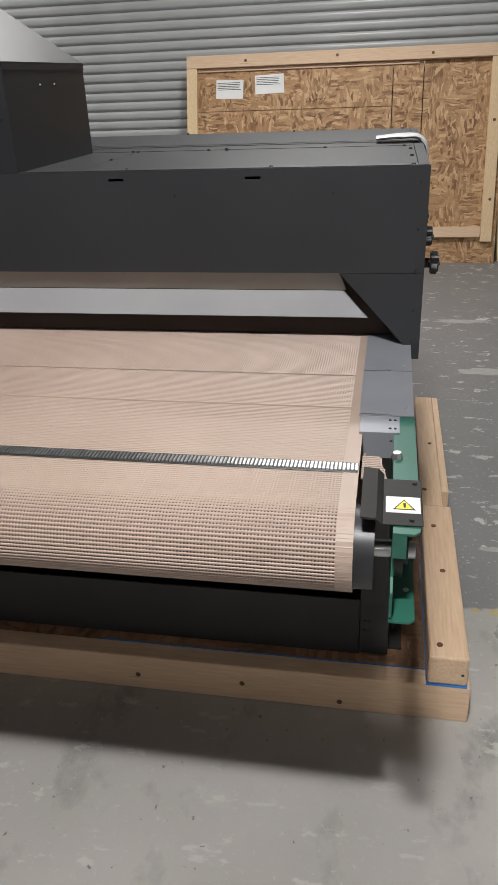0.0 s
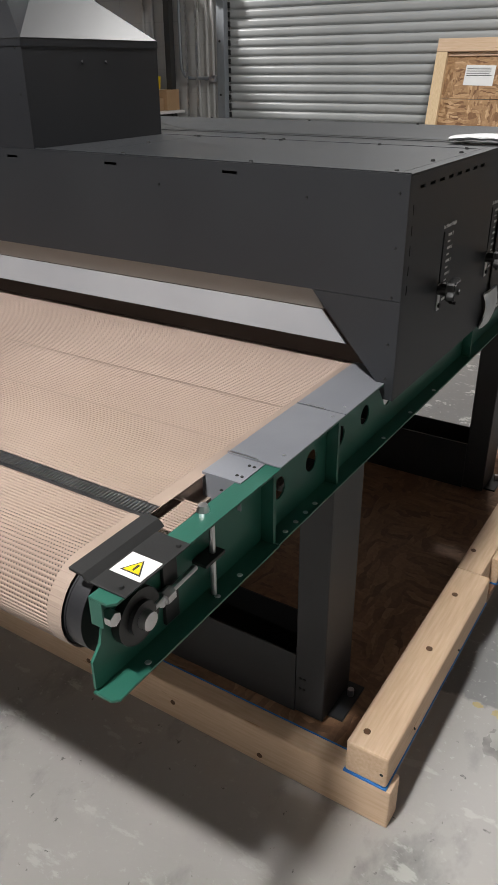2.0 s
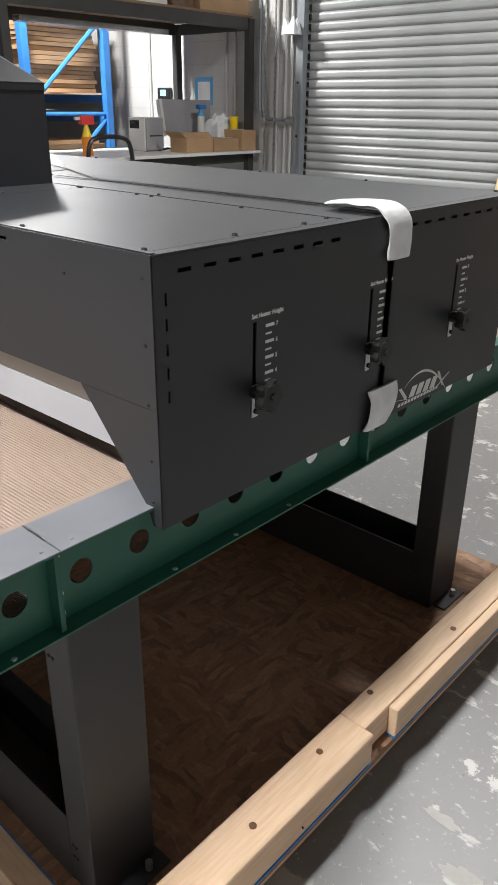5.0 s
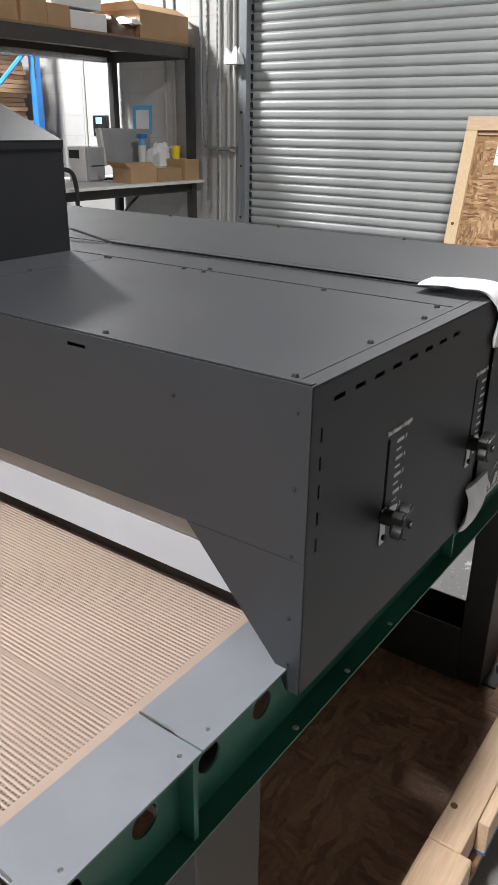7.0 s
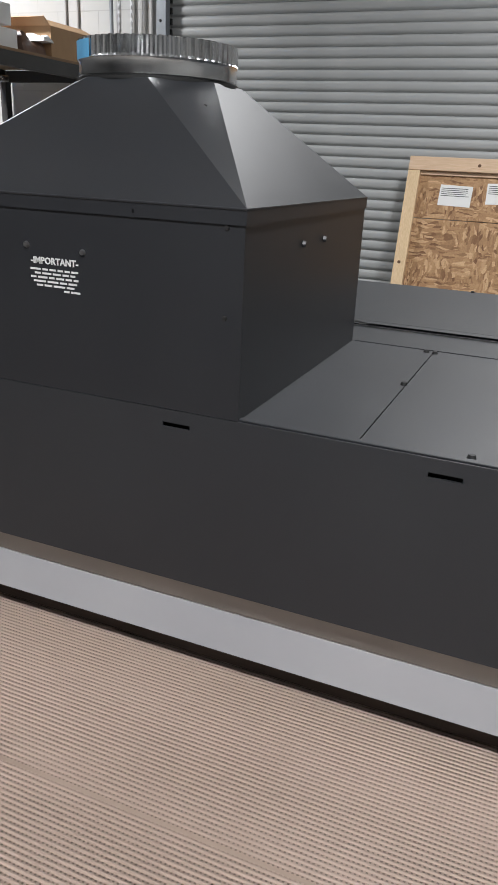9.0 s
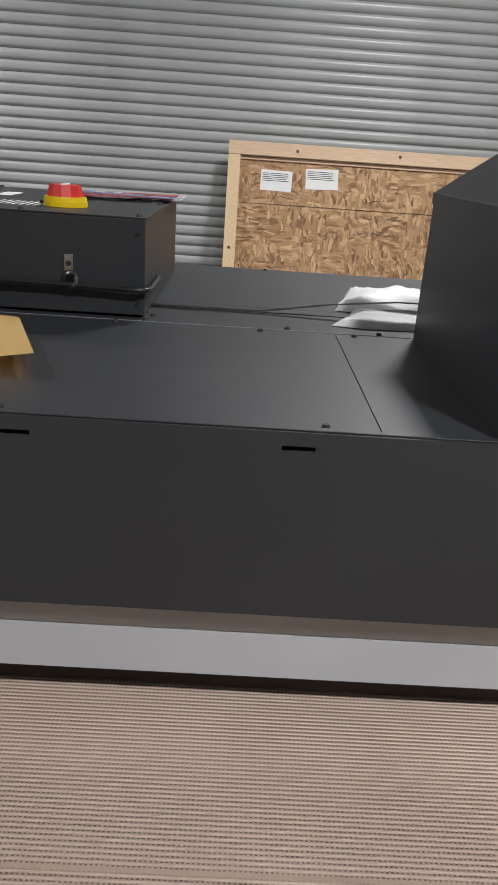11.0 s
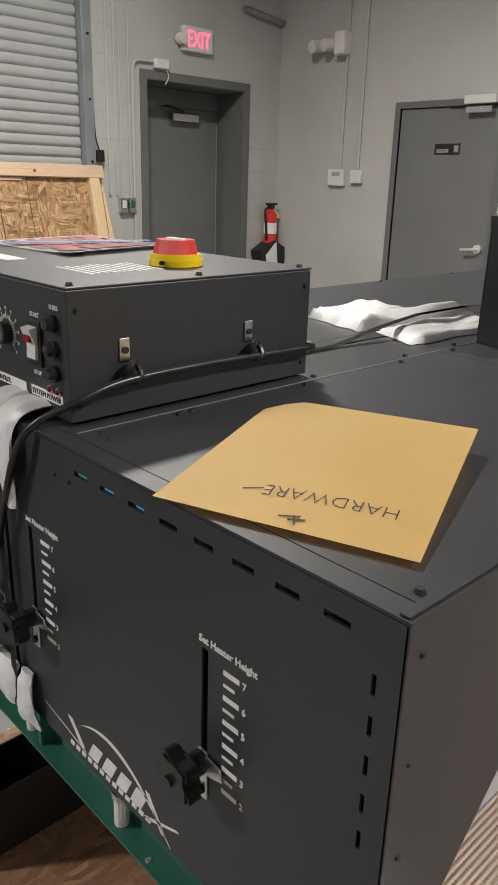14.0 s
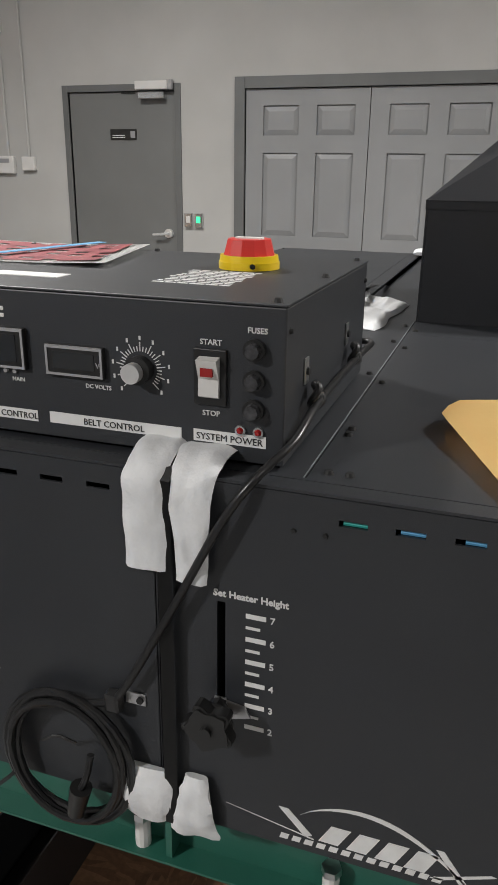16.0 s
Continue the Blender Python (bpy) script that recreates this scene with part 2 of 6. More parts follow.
nt.links.new(coords.outputs["Object"], bare.inputs["Vector"])
chip = nt.nodes.new("ShaderNodeMapRange")
chip.inputs["From Min"].default_value, chip.inputs["From Max"].default_value = 0.60, 0.615
nt.links.new(bare.outputs["Fac"], chip.inputs["Value"])
both = nt.nodes.new("ShaderNodeMath")
both.operation = "MULTIPLY"
nt.links.new(chip.outputs[0], both.inputs[0])
nt.links.new(edge.outputs[0], both.inputs[1])
pale = nt.nodes.new("ShaderNodeMix")
pale.data_type = "RGBA"
nt.links.new(both.outputs[0], pale.inputs[0])
nt.links.new(under, pale.inputs[6])
pale.inputs[7].default_value = (0.50, 0.49, 0.47, 1)
under = pale.outputs[2]
for size, lo, hi, tone, squash in ((3.1, 0.55, 0.70, (0.19, 0.188, 0.18), (1.6, 1, 1)), (7.0, 0.60, 0.64, (0.43, 0.42, 0.40), (1, 2.2, 1)), (60.0, 0.60, 0.70, (0.42, 0.41, 0.39), (1, 1, 1)), (34.0, 0.655, 0.69, (0.10, 0.095, 0.09), (1, 1, 1))):
    mp = nt.nodes.new("ShaderNodeMapping")
    mp.inputs["Scale"].default_value, mp.inputs["Rotation"].default_value = squash, (0, 0, 0.5)
    nt.links.new(coords.outputs["Object"], mp.inputs[0])
    tx = nt.nodes.new("ShaderNodeTexNoise")
    tx.inputs["Scale"].default_value, tx.inputs["Detail"].default_value, tx.inputs["Roughness"].default_value = size, 8, 0.62
    nt.links.new(mp.outputs[0], tx.inputs["Vector"])
    cut = nt.nodes.new("ShaderNodeMapRange")
    cut.inputs["From Min"].default_value, cut.inputs["From Max"].default_value, cut.inputs["To Max"].default_value = lo, hi, 0.85
    nt.links.new(tx.outputs["Fac"], cut.inputs["Value"])
    mx = nt.nodes.new("ShaderNodeMix")
    mx.data_type = "RGBA"
    nt.links.new(cut.outputs[0], mx.inputs[0])
    nt.links.new(under, mx.inputs[6])
    mx.inputs[7].default_value = (*tone, 1)
    under = mx.outputs[2]
nt.links.new(under, bsdf.inputs["Base Color"])
SHELFBLK = surf("dark_rack_steel", (0.03, 0.029, 0.028), (0.045, 0.044, 0.042), 6, 0.45)
LAMINATE = surf("white_laminate", (0.64, 0.63, 0.61), (0.72, 0.71, 0.69), 4, 0.4)
PCGREY = surf("grey_plastic", (0.30, 0.30, 0.31), (0.36, 0.36, 0.37), 6, 0.45)
LCD = surf("dark_display", (0.018, 0.02, 0.022), (0.03, 0.032, 0.034), 8, 0.12, spec=0.6)
DIMWALL = surf("plain_dark_wall", (0.26, 0.26, 0.26), (0.31, 0.31, 0.31), 2, 0.75)
EXITRED = glow("exit_letters", (1.0, 0.06, 0.12), 3.0)
GREENLED = glow("green_indicator", (0.05, 0.8, 0.35), 0.9)
REDLENS = surf("red_lens", (0.25, 0.01, 0.01), (0.4, 0.02, 0.02), 20, 0.15)
CHROME = surf("brushed_metal", (0.72, 0.72, 0.72), (0.82, 0.82, 0.82), 40, 0.3, 0.4, metal=0.6)


# ---- building helpers ----
WORLD = {}


def thing(name, base, label, category, group="", kind=""):
    ob = new(name)
    ob.matrix_basis = Matrix.Translation(base)
    WORLD[ob.name] = Matrix.Translation(base)
    ob.empty_display_size = 0.05
    return tagged(ob, label, category, group, kind)


def part(name, bm, material, parent=None, label="", smooth=False):
    """Links a bmesh, drawn in world metres, as one mesh object under a thing or a part."""
    me = bpy.data.meshes.new(name)
    bmesh.ops.recalc_face_normals(bm, faces=bm.faces)
    if smooth:
        for fc in bm.faces:
            fc.smooth = True
    bm.to_mesh(me)
    bm.free()
    me.materials.append(material)
    if smooth:
        me.set_sharp_from_angle(angle=radians(38))
    ob = new(name, me)
    if parent:
        ob.parent = parent
        ob.matrix_parent_inverse = WORLD.get(parent.name, Matrix()).inverted()
    if label:
        ob["label"] = label
    return ob


def single(name, bm, material, label, category, group="", kind="", smooth=False):
    """A thing that is one mesh."""
    return tagged(part(name, bm, material, None, "", smooth), label, category, group, kind)


def box(x0, x1, y0, y1, z0, z1, bevel=0.0, bm=None, m=None):
    bm = bm or bmesh.new()
    made = bmesh.ops.create_cube(bm, size=1.0)["verts"]
    bmesh.ops.scale(bm, vec=(x1 - x0, y1 - y0, z1 - z0), verts=made)
    bmesh.ops.translate(bm, vec=((x0 + x1) / 2, (y0 + y1) / 2, (z0 + z1) / 2), verts=made)
    if bevel:
        edges = list({e for v in made for e in v.link_edges})
        got = bmesh.ops.bevel(bm, geom=edges, offset=bevel, segments=2, affect="EDGES", profile=0.5)
        made = list({v for v in got["verts"]} | {v for v in made if v.is_valid})
    if m is not None:
        bmesh.ops.transform(bm, matrix=m, verts=[v for v in made if v.is_valid])
    return bm


def rod(p, q, r, seg=14, bm=None, r2=None, caps=True):
    bm = bm or bmesh.new()
    p, q = Vector(p), Vector(q)
    made = bmesh.ops.create_cone(bm, cap_ends=caps, segments=seg, radius1=r, radius2=r if r2 is None else r2, depth=(q - p).length)["verts"]
    turn = (q - p).to_track_quat("Z", "Y").to_matrix().to_4x4()
    bmesh.ops.transform(bm, matrix=Matrix.Translation((p + q) / 2) @ turn, verts=made)
    return bm


def prism(pts, axis, a, b, bm=None):
    """A flat polygon of (u, v) pairs pushed from a to b along an axis: x takes (y, z), y takes (x, z), z takes (x, y)."""
    bm = bm or bmesh.new()

    def at(u, v, w):
        return {"x": (w, u, v), "y": (u, w, v), "z": (u, v, w)}[axis]
    lo = [bm.verts.new(at(u, v, a)) for u, v in pts]
    hi = [bm.verts.new(at(u, v, b)) for u, v in pts]
    bm.faces.new(lo)
    bm.faces.new(hi[::-1])
    for i in range(len(pts)):
        j = (i + 1) % len(pts)
        bm.faces.new((lo[i], lo[j], hi[j], hi[i]))
    return bm


def sheet(axis, a, b, u0, u1, v0, v1, holes=(), bm=None):
    """A plate with rectangular openings (u0, u1, v0, v1), as thick as from a to b."""
    bm = bm or bmesh.new()
    us = sorted({u0, u1, *(h[0] for h in holes), *(h[1] for h in holes)})
    vs = sorted({v0, v1, *(h[2] for h in holes), *(h[3] for h in holes)})
    verts = {}

    def at(u, v, w):
        key = (round(u, 6), round(v, 6), w)
        if key not in verts:
            verts[key] = bm.verts.new({"x": (w, u, v), "y": (u, w, v), "z": (u, v, w)}[axis])
        return verts[key]

    def solid(i, j):
        if not (0 <= i < len(us) - 1 and 0 <= j < len(vs) - 1):
            return False
        cu, cv = (us[i] + us[i + 1]) / 2, (vs[j] + vs[j + 1]) / 2
        return not any(h[0] < cu < h[1] and h[2] < cv < h[3] for h in holes)
    for i in range(len(us) - 1):
        for j in range(len(vs) - 1):
            if not solid(i, j):
                continue
            c = [(us[i], vs[j]), (us[i + 1], vs[j]), (us[i + 1], vs[j + 1]), (us[i], vs[j + 1])]
            for w in (a, b):
                bm.faces.new([at(u, v, w) for u, v in (c if w == a else c[::-1])])
            for (di, dj), (p, q) in (((0, -1), (0, 1)), ((1, 0), (1, 2)), ((0, 1), (2, 3)), ((-1, 0), (3, 0))):
                if not solid(i + di, j + dj):
                    bm.faces.new((at(*c[p], a), at(*c[q], a), at(*c[q], b), at(*c[p], b)))
    return bm


def tube(points, r, seg=8, bm=None, closed=False):
    """A round bar or cable along a smooth line of points."""
    bm = bm or bmesh.new()
    pts = [Vector(p) for p in points]
    rings, side = [], None
    for i, p in enumerate(pts):
        d = (pts[min(i + 1, len(pts) - 1)] - pts[max(i - 1, 0)]).normalized()
        side = (side - d * side.dot(d)).normalized() if side else d.orthogonal().normalized()
        up = d.cross(side)
        rings.append([bm.verts.new(p + r * (math.cos(k * math.tau / seg) * side + math.sin(k * math.tau / seg) * up)) for k in range(seg)])
    for a, b in zip(rings, rings[1:]):
        for k in range(seg):
            bm.faces.new((a[k], a[(k + 1) % seg], b[(k + 1) % seg], b[k]))
    bm.faces.new(rings[0])
    bm.faces.new(rings[-1][::-1])
    return bm


def spline(points, n=8):
    """Points of a Catmull-Rom line through the given ones."""
    p = [Vector(q) for q in points]
    p = [2 * p[0] - p[1], *p, 2 * p[-1] - p[-2]]
    out = []
    for i in range(1, len(p) - 2):
        for k in range(n):
            t = k / n
            out.append(0.5 * (2 * p[i] + (p[i + 1] - p[i - 1]) * t + (2 * p[i - 1] - 5 * p[i] + 4 * p[i + 1] - p[i + 2]) * t * t + (3 * p[i] - p[i - 1] - 3 * p[i + 1] + p[i + 2]) * t ** 3))
    return [*out, p[-2]]


FACE_LEFT = Matrix(((0, 0, -1), (-1, 0, 0), (0, 1, 0))).to_4x4()
FACE_RIGHT = Matrix(((0, 0, 1), (1, 0, 0), (0, 1, 0))).to_4x4()
FACE_FRONT = Matrix(((1, 0, 0), (0, 0, -1), (0, 1, 0))).to_4x4()


def words(name, text, size, place, turn, material, parent, label="", align="LEFT", stretch=1.0, bold=0.0):
    """Printed words as a thin mesh at a place, turned to face out of its surface."""
    cu = bpy.data.curves.new(name, "FONT")
    cu.body, cu.size, cu.align_x, cu.extrude, cu.offset = text, size, align, 0.0003, bold
    cu.resolution_u = 2
    tmp = new("tmp_words", cu)
    me = bpy.data.meshes.new_from_object(tmp.evaluated_get(bpy.context.evaluated_depsgraph_get()))
    bpy.data.objects.remove(tmp)
    bm = bmesh.new()
    bm.from_mesh(me)
    bpy.data.meshes.remove(me)
    bmesh.ops.transform(bm, matrix=Matrix.Translation(place) @ turn @ Matrix.Diagonal((stretch, 1, 1, 1)), verts=bm.verts)
    return part(name, bm, material, parent, label)


def screws(places, normal, parent, r=0.005, h=0.004, material=None):
    """Pan-head screws as parts that share one mesh."""
    me = None
    for p in places:
        if me is None:
            q = Vector(p) + Vector(normal) * h
            ob = part("screw", rod(Vector(p), q, r, 8, r2=r * 0.7), material or DARKBLK, parent)
            me, first = ob.data, Vector(p)
        else:
            ob = new("screw", me)
            ob.parent = parent
            ob.matrix_parent_inverse = WORLD.get(parent.name, Matrix()).inverted()
            ob.location = Vector(p) - first

# ---- the room ----
W = 2.243          # width of the dryer housing
TOP = 1.277        # its top
YB, XR, CEIL = 5.21, 2.86, 5.2
floor = single("floor", sheet("z", -0.1, 0.0, -11.0, XR + 0.2, -10.0, 6.0), CONC, "worn grey sealed concrete warehouse floor with pale scuffs", "floor", kind="structure")

# back wall with the roll-up opening and the exit doorway
RX0, RX1, RTOP = -3.90, 0.72, 3.4
EX0, EX1, EZ = 1.32, 2.40, 2.30
wall_back = single("wall_back", sheet("y", YB, YB + 0.42, -11.0, XR + 0.2, 0.0, CEIL, ((RX0, RX1, 0.0, RTOP), (EX0, EX1, 0.0, EZ))), WALL, "white-grey painted block wall with fine joints", "wall", kind="structure")
wall_right = single("wall_right", sheet("x", XR, XR + 0.2, -10.0, YB, 0.0, CEIL, ((2.86, 3.79, 0.0, 2.135), (0.42, 2.29, 0.0, 2.135))), WALL, "light grey painted wall", "wall", kind="structure")
single("wall_left", sheet("x", -11.2, -11.0, -10.0, YB, 0.0, CEIL), DIMWALL, "plain grey wall", "wall", kind="structure")
single("wall_front", sheet("y", -10.2, -10.0, -11.0, XR, 0.0, CEIL), DIMWALL, "plain grey wall", "wall", kind="structure")
single("ceiling", sheet("z", CEIL, CEIL + 0.1, -11.2, XR + 0.2, -10.2, YB), surf("ceiling_deck", (0.60, 0.60, 0.60), (0.66, 0.66, 0.66), 3, 0.8), "grey roof deck", "ceiling", kind="structure")
single("wall_outer", sheet("y", 5.75, 5.8, -4.2, 1.0, 0.0, 3.6), WALL, "plain backing behind the shutter", "wall", kind="structure")

# block joints of the back wall: thin raised beads of paint along the courses
bm = bmesh.new()
for k in range(1, 17):
    z = k * 0.203
    for x0, x1 in ((-8.5, RX0 - 0.12), (RX1 + 0.10, EX0 - 0.1), (EX1 + 0.08, XR - 0.01)):
        if x0 > 2 and z < 0:
            continue
        box(x0, x1, YB - 0.0012, YB + 0.001, z - 0.004, z + 0.004, bm=bm)
    z0 = z - 0.203
    for i, x in enumerate(np.arange(-8.4 + (k % 2) * 0.203, 1.25, 0.406)):
        if x < RX0 - 0.15 or RX1 + 0.12 < x < EX0 - 0.1:
            box(x - 0.003, x + 0.003, YB - 0.001, YB + 0.001, z0 + 0.004, z - 0.004, bm=bm)
part("mortar_joint", bm, JOINT, wall_back)["kind"] = "stuff"

# roll-up shutter
PITCH = 0.0762
shutter = thing("door_1", ((RX0 + RX1) / 2, YB + 0.1, 0), "closed pale grey steel roll-up shutter door with curved slats", "shutter door", kind="structure")
prof = [(0.0, 0.0)]
for k in range(13):
    u = k / 12
    prof.append((-0.006 - 0.012 * (1 - abs(2 * u - 1) ** 3.2), 0.0055 + 0.065 * u))
prof.append((0.0, 0.072))
prof += [(0.004, 0.0762), (0.006, 0.0762), (0.006, 0.0)]
slat = part("slat", prism([(YB + 0.06 + u, v) for u, v in prof], "x", RX0 + 0.012, RX1 - 0.012), SLATW, shutter, smooth=True)
for k in range(1, 44):
    ob = new("slat", slat.data)
    ob.parent, ob.matrix_parent_inverse = shutter, WORLD[shutter.name].inverted()
    ob.location = (0, 0, k * PITCH)
for s, x in ((-1, RX0), (1, RX1)):
    bm = box(min(x, x + s * 0.075), max(x, x + s * 0.075), YB - 0.035, YB - 0.002, 0, RTOP, 0.003)
    part("guide_rail", bm, GUIDE, shutter, "grey steel guide rail")
    bm = box(min(x - s * 0.02, x + s * 0.012), max(x - s * 0.02, x + s * 0.012), YB - 0.05, YB + 0.02, 0, RTOP, 0.003)
    part("guide_lip", bm, GUIDE, shutter)
    screws([(x + s * 0.04, YB - 0.035, z) for z in np.arange(0.3, 3.3, 0.45)], (0, -1, 0), shutter, 0.012, 0.008)
# plastic end clips at the slat ends
clip = part("end_clip", box(RX0 + 0.004, RX0 + 0.03, YB + 0.022, YB + 0.058, 0.012, 0.058, 0.004), PLASTIC, shutter)
for k in range(1, 44):
    ob = new("end_clip", clip.data)
    ob.parent, ob.matrix_parent_inverse = shutter, WORLD[shutter.name].inverted()
    ob.location = (0, 0, k * PITCH)


def hinged_frame(parent, axis_x, x0, x1, top, y, face=0.05, proud=0.012):
    """A steel door frame of three members; axis_x: along x on the back wall, else along y on the right wall."""
    def put(name, u0, u1, z0, z1):
        if axis_x:
            bm = box(u0, u1, y - proud, y + 0.03, z0, z1, 0.003)
        else:
            bm = box(y - proud, y + 0.03, u0, u1, z0, z1, 0.003)
        part(name, bm, FRAMEGREY, parent)
    put("frame_jamb", x0 - face, x0, 0, top + face)
    put("frame_jamb", x1, x1 + face, 0, top + face)
    put("frame_head", x0, x1, top, top + face)


# exit door, set back in the wall
exit_door = thing("door_2", ((EX0 + EX1) / 2, YB + 0.37, 0), "closed dark grey steel exit door set deep in the wall", "door", kind="structure")
hinged_frame(exit_door, True, EX0, EX1, EZ, YB, 0.07)
for u0, u1 in ((EX0, EX0 + 0.004), (EX1 - 0.004, EX1)):
    part("reveal", box(u0, u1, YB + 0.002, YB + 0.36, 0, EZ), FRAMEGREY, exit_door)
part("reveal_head", box(EX0 + 0.004, EX1 - 0.004, YB + 0.002, YB + 0.36, EZ - 0.004, EZ), FRAMEGREY, exit_door)
part("leaf", box(EX0 + 0.02, EX1 - 0.02, YB + 0.36, YB + 0.405, 0.01, EZ - 0.16, 0.003), DOORGREY, exit_door)
part("transom", box(EX0 + 0.004, EX1 - 0.004, YB + 0.34, YB + 0.40, EZ - 0.155, EZ - 0.006, 0.003), FRAMEGREY, exit_door)
closer = part("closer_body", box(EX0 + 0.50, EX0 + 0.80, YB + 0.29, YB + 0.355, EZ - 0.27, EZ - 0.20, 0.008), GALV, exit_door, "silver door closer")
part("closer_arm", tube([(EX0 + 0.62, YB + 0.30, EZ - 0.19), (EX0 + 0.36, YB + 0.16, EZ - 0.17), (EX0 + 0.44, YB + 0.33, EZ - 0.15)], 0.012, 6), DARKBLK, exit_door)
part("magnet_lock", box(EX0 + 0.02, EX0 + 0.30, YB + 0.28, YB + 0.335, EZ - 0.20, EZ - 0.11, 0.005), DOORGREY, exit_door)
part("handle", box(EX0 + 0.05, EX0 + 0.13, YB + 0.30, YB + 0.355, 0.97, 1.06, 0.012), DARKBLK, exit_door, "dark paddle handle")

# exit sign
sign = thing("exit_sign", (1.83, YB - 0.03, 2.62), "white exit sign with glowing red letters above the door", "exit sign")
part("housing", box(1.665, 1.985, YB - 0.055, YB - 0.002, 2.545, 2.735, 0.01), LAMINATE, sign)
words("letters", "EXIT", 0.172, (1.825, YB - 0.0575, 2.582), FACE_FRONT, EXITRED, sign, "glowing red letters", "CENTER", 0.72, 0.0012)
for x in (1.645,):
    bm = rod((x, YB - 0.09, 2.63), (x, YB - 0.02, 2.63), 0.045, 14)
    part("lamp_head", bm, LAMINATE, sign)

# conduit and small devices round the exit door
cd = thing("exit_conduit", (1.24, YB - 0.03, 2.45), "white conduit with junction box over the door frame", "conduit")
part("conduit", tube(spline([(1.17, YB - 0.02, 0.9), (1.17, YB - 0.02, 2.2), (1.18, YB - 0.02, 2.38), (1.23, YB - 0.02, 2.425), (1.40, YB - 0.02, 2.43)], 6), 0.012, 8), WALL, cd, smooth=True)
part("junction_box", box(1.38, 1.52, YB - 0.05, YB - 0.001, 2.385, 2.455, 0.006), LAMINATE, cd)
part("wire", tube(spline([(1.50, YB - 0.03, 2.385), (1.515, YB - 0.04, 2.33), (1.49, YB - 0.03, 2.27)], 5), 0.004, 6), LAMINATE, cd)
for i, x in enumerate((1.045, 1.13)):
    sw = thing("wall_switch", (x, YB - 0.02, 1.33), "steel wall switch box" if i == 0 else "steel wall box with a green button", "switch", "wall controls")
    part("back_box", box(x - 0.034, x + 0.034, YB - 0.045, YB - 0.001, 1.26, 1.38, 0.004), GALV, sw)
    part("button", box(x - 0.018, x + 0.018, YB - 0.049, YB - 0.044, 1.30, 1.36, 0.002), GREEN if i else LAMINATE, sw)
    part("pipe", rod((x, YB - 0.02, 1.38), (x, YB - 0.02, 2.9), 0.008, 8), WALL, sw)
kb = thing("key_box", (0.83, YB - 0.04, 1.71), "small black wall box beside the shutter guide", "box")
part("body", box(0.80, 0.86, YB - 0.06, YB - 0.001, 1.65, 1.74, 0.006), PLASTIC, kb)
part("lead", tube(spline([(0.83, YB - 0.03, 1.74), (0.80, YB - 0.03, 1.85), (0.79, YB - 0.03, 2.1)], 5), 0.005, 6), CABLE, kb)
for x in (0.93, 1.0):
    single("wall_pipe", rod((x, YB - 0.015, 1.4), (x, YB - 0.015, 3.2), 0.009, 8), WALL, "thin painted pipe running up the wall", "pipe", "wall pipes")

# fire extinguisher beside the exit door, dark bag with papers below it
fe = thing("fire_extinguisher", (2.710, YB - 0.09, 0.97), "red fire extinguisher with white label on a wall bracket", "extinguisher")
part("cylinder", rod((2.710, YB - 0.09, 0.97), (2.710, YB - 0.09, 1.24), 0.062, 20), RED, fe, smooth=True)
part("shoulder", rod((2.710, YB - 0.09, 1.24), (2.710, YB - 0.09, 1.29), 0.062, 20, r2=0.02), RED, fe, smooth=True)
part("label", rod((2.710, YB - 0.09, 1.06), (2.710, YB - 0.09, 1.16), 0.0635, 20, caps=False), PAPER, fe, "white label")
part("valve", box(2.685, 2.735, YB - 0.12, YB - 0.06, 1.29, 1.325, 0.005), PLASTIC, fe)
part("lever", box(2.650, 2.790, YB - 0.105, YB - 0.075, 1.325, 1.345, 0.006), PLASTIC, fe)
part("hose", tube(spline([(2.680, YB - 0.09, 1.30), (2.625, YB - 0.10, 1.27), (2.635, YB - 0.11, 1.12), (2.642, YB - 0.11, 1.0)], 6), 0.012, 8), RUBBER, fe, smooth=True)
part("tag", prism([(2.740, 1.30), (2.820, 1.24), (2.850, 1.19), (2.790, 1.21)], "y", YB - 0.09, YB - 0.088), MANILA, fe, "yellow inspection tag")
bag = thing("tool_bag", (2.710, YB - 0.12, 0.55), "black bag with white papers hung under the extinguisher", "bag")
part("pouch", prism([(2.520, 0.90), (2.650, 0.97), (2.710, 1.0), (2.850, 0.93), (2.880, 0.62), (2.610, 0.55)], "y", YB - 0.16, YB - 0.02), DARKBLK, bag)
part("papers", prism([(2.590, 0.86), (2.730, 0.985), (2.760, 0.72), (2.650, 0.62)], "y", YB - 0.166, YB - 0.161), PAPER, bag, "white papers")
part("strap", tube(spline([(2.790, YB - 0.06, 0.98), (2.820, YB - 0.04, 1.08), (2.870, YB - 0.03, 1.13)], 5), 0.012, 6), DARKBLK, bag)

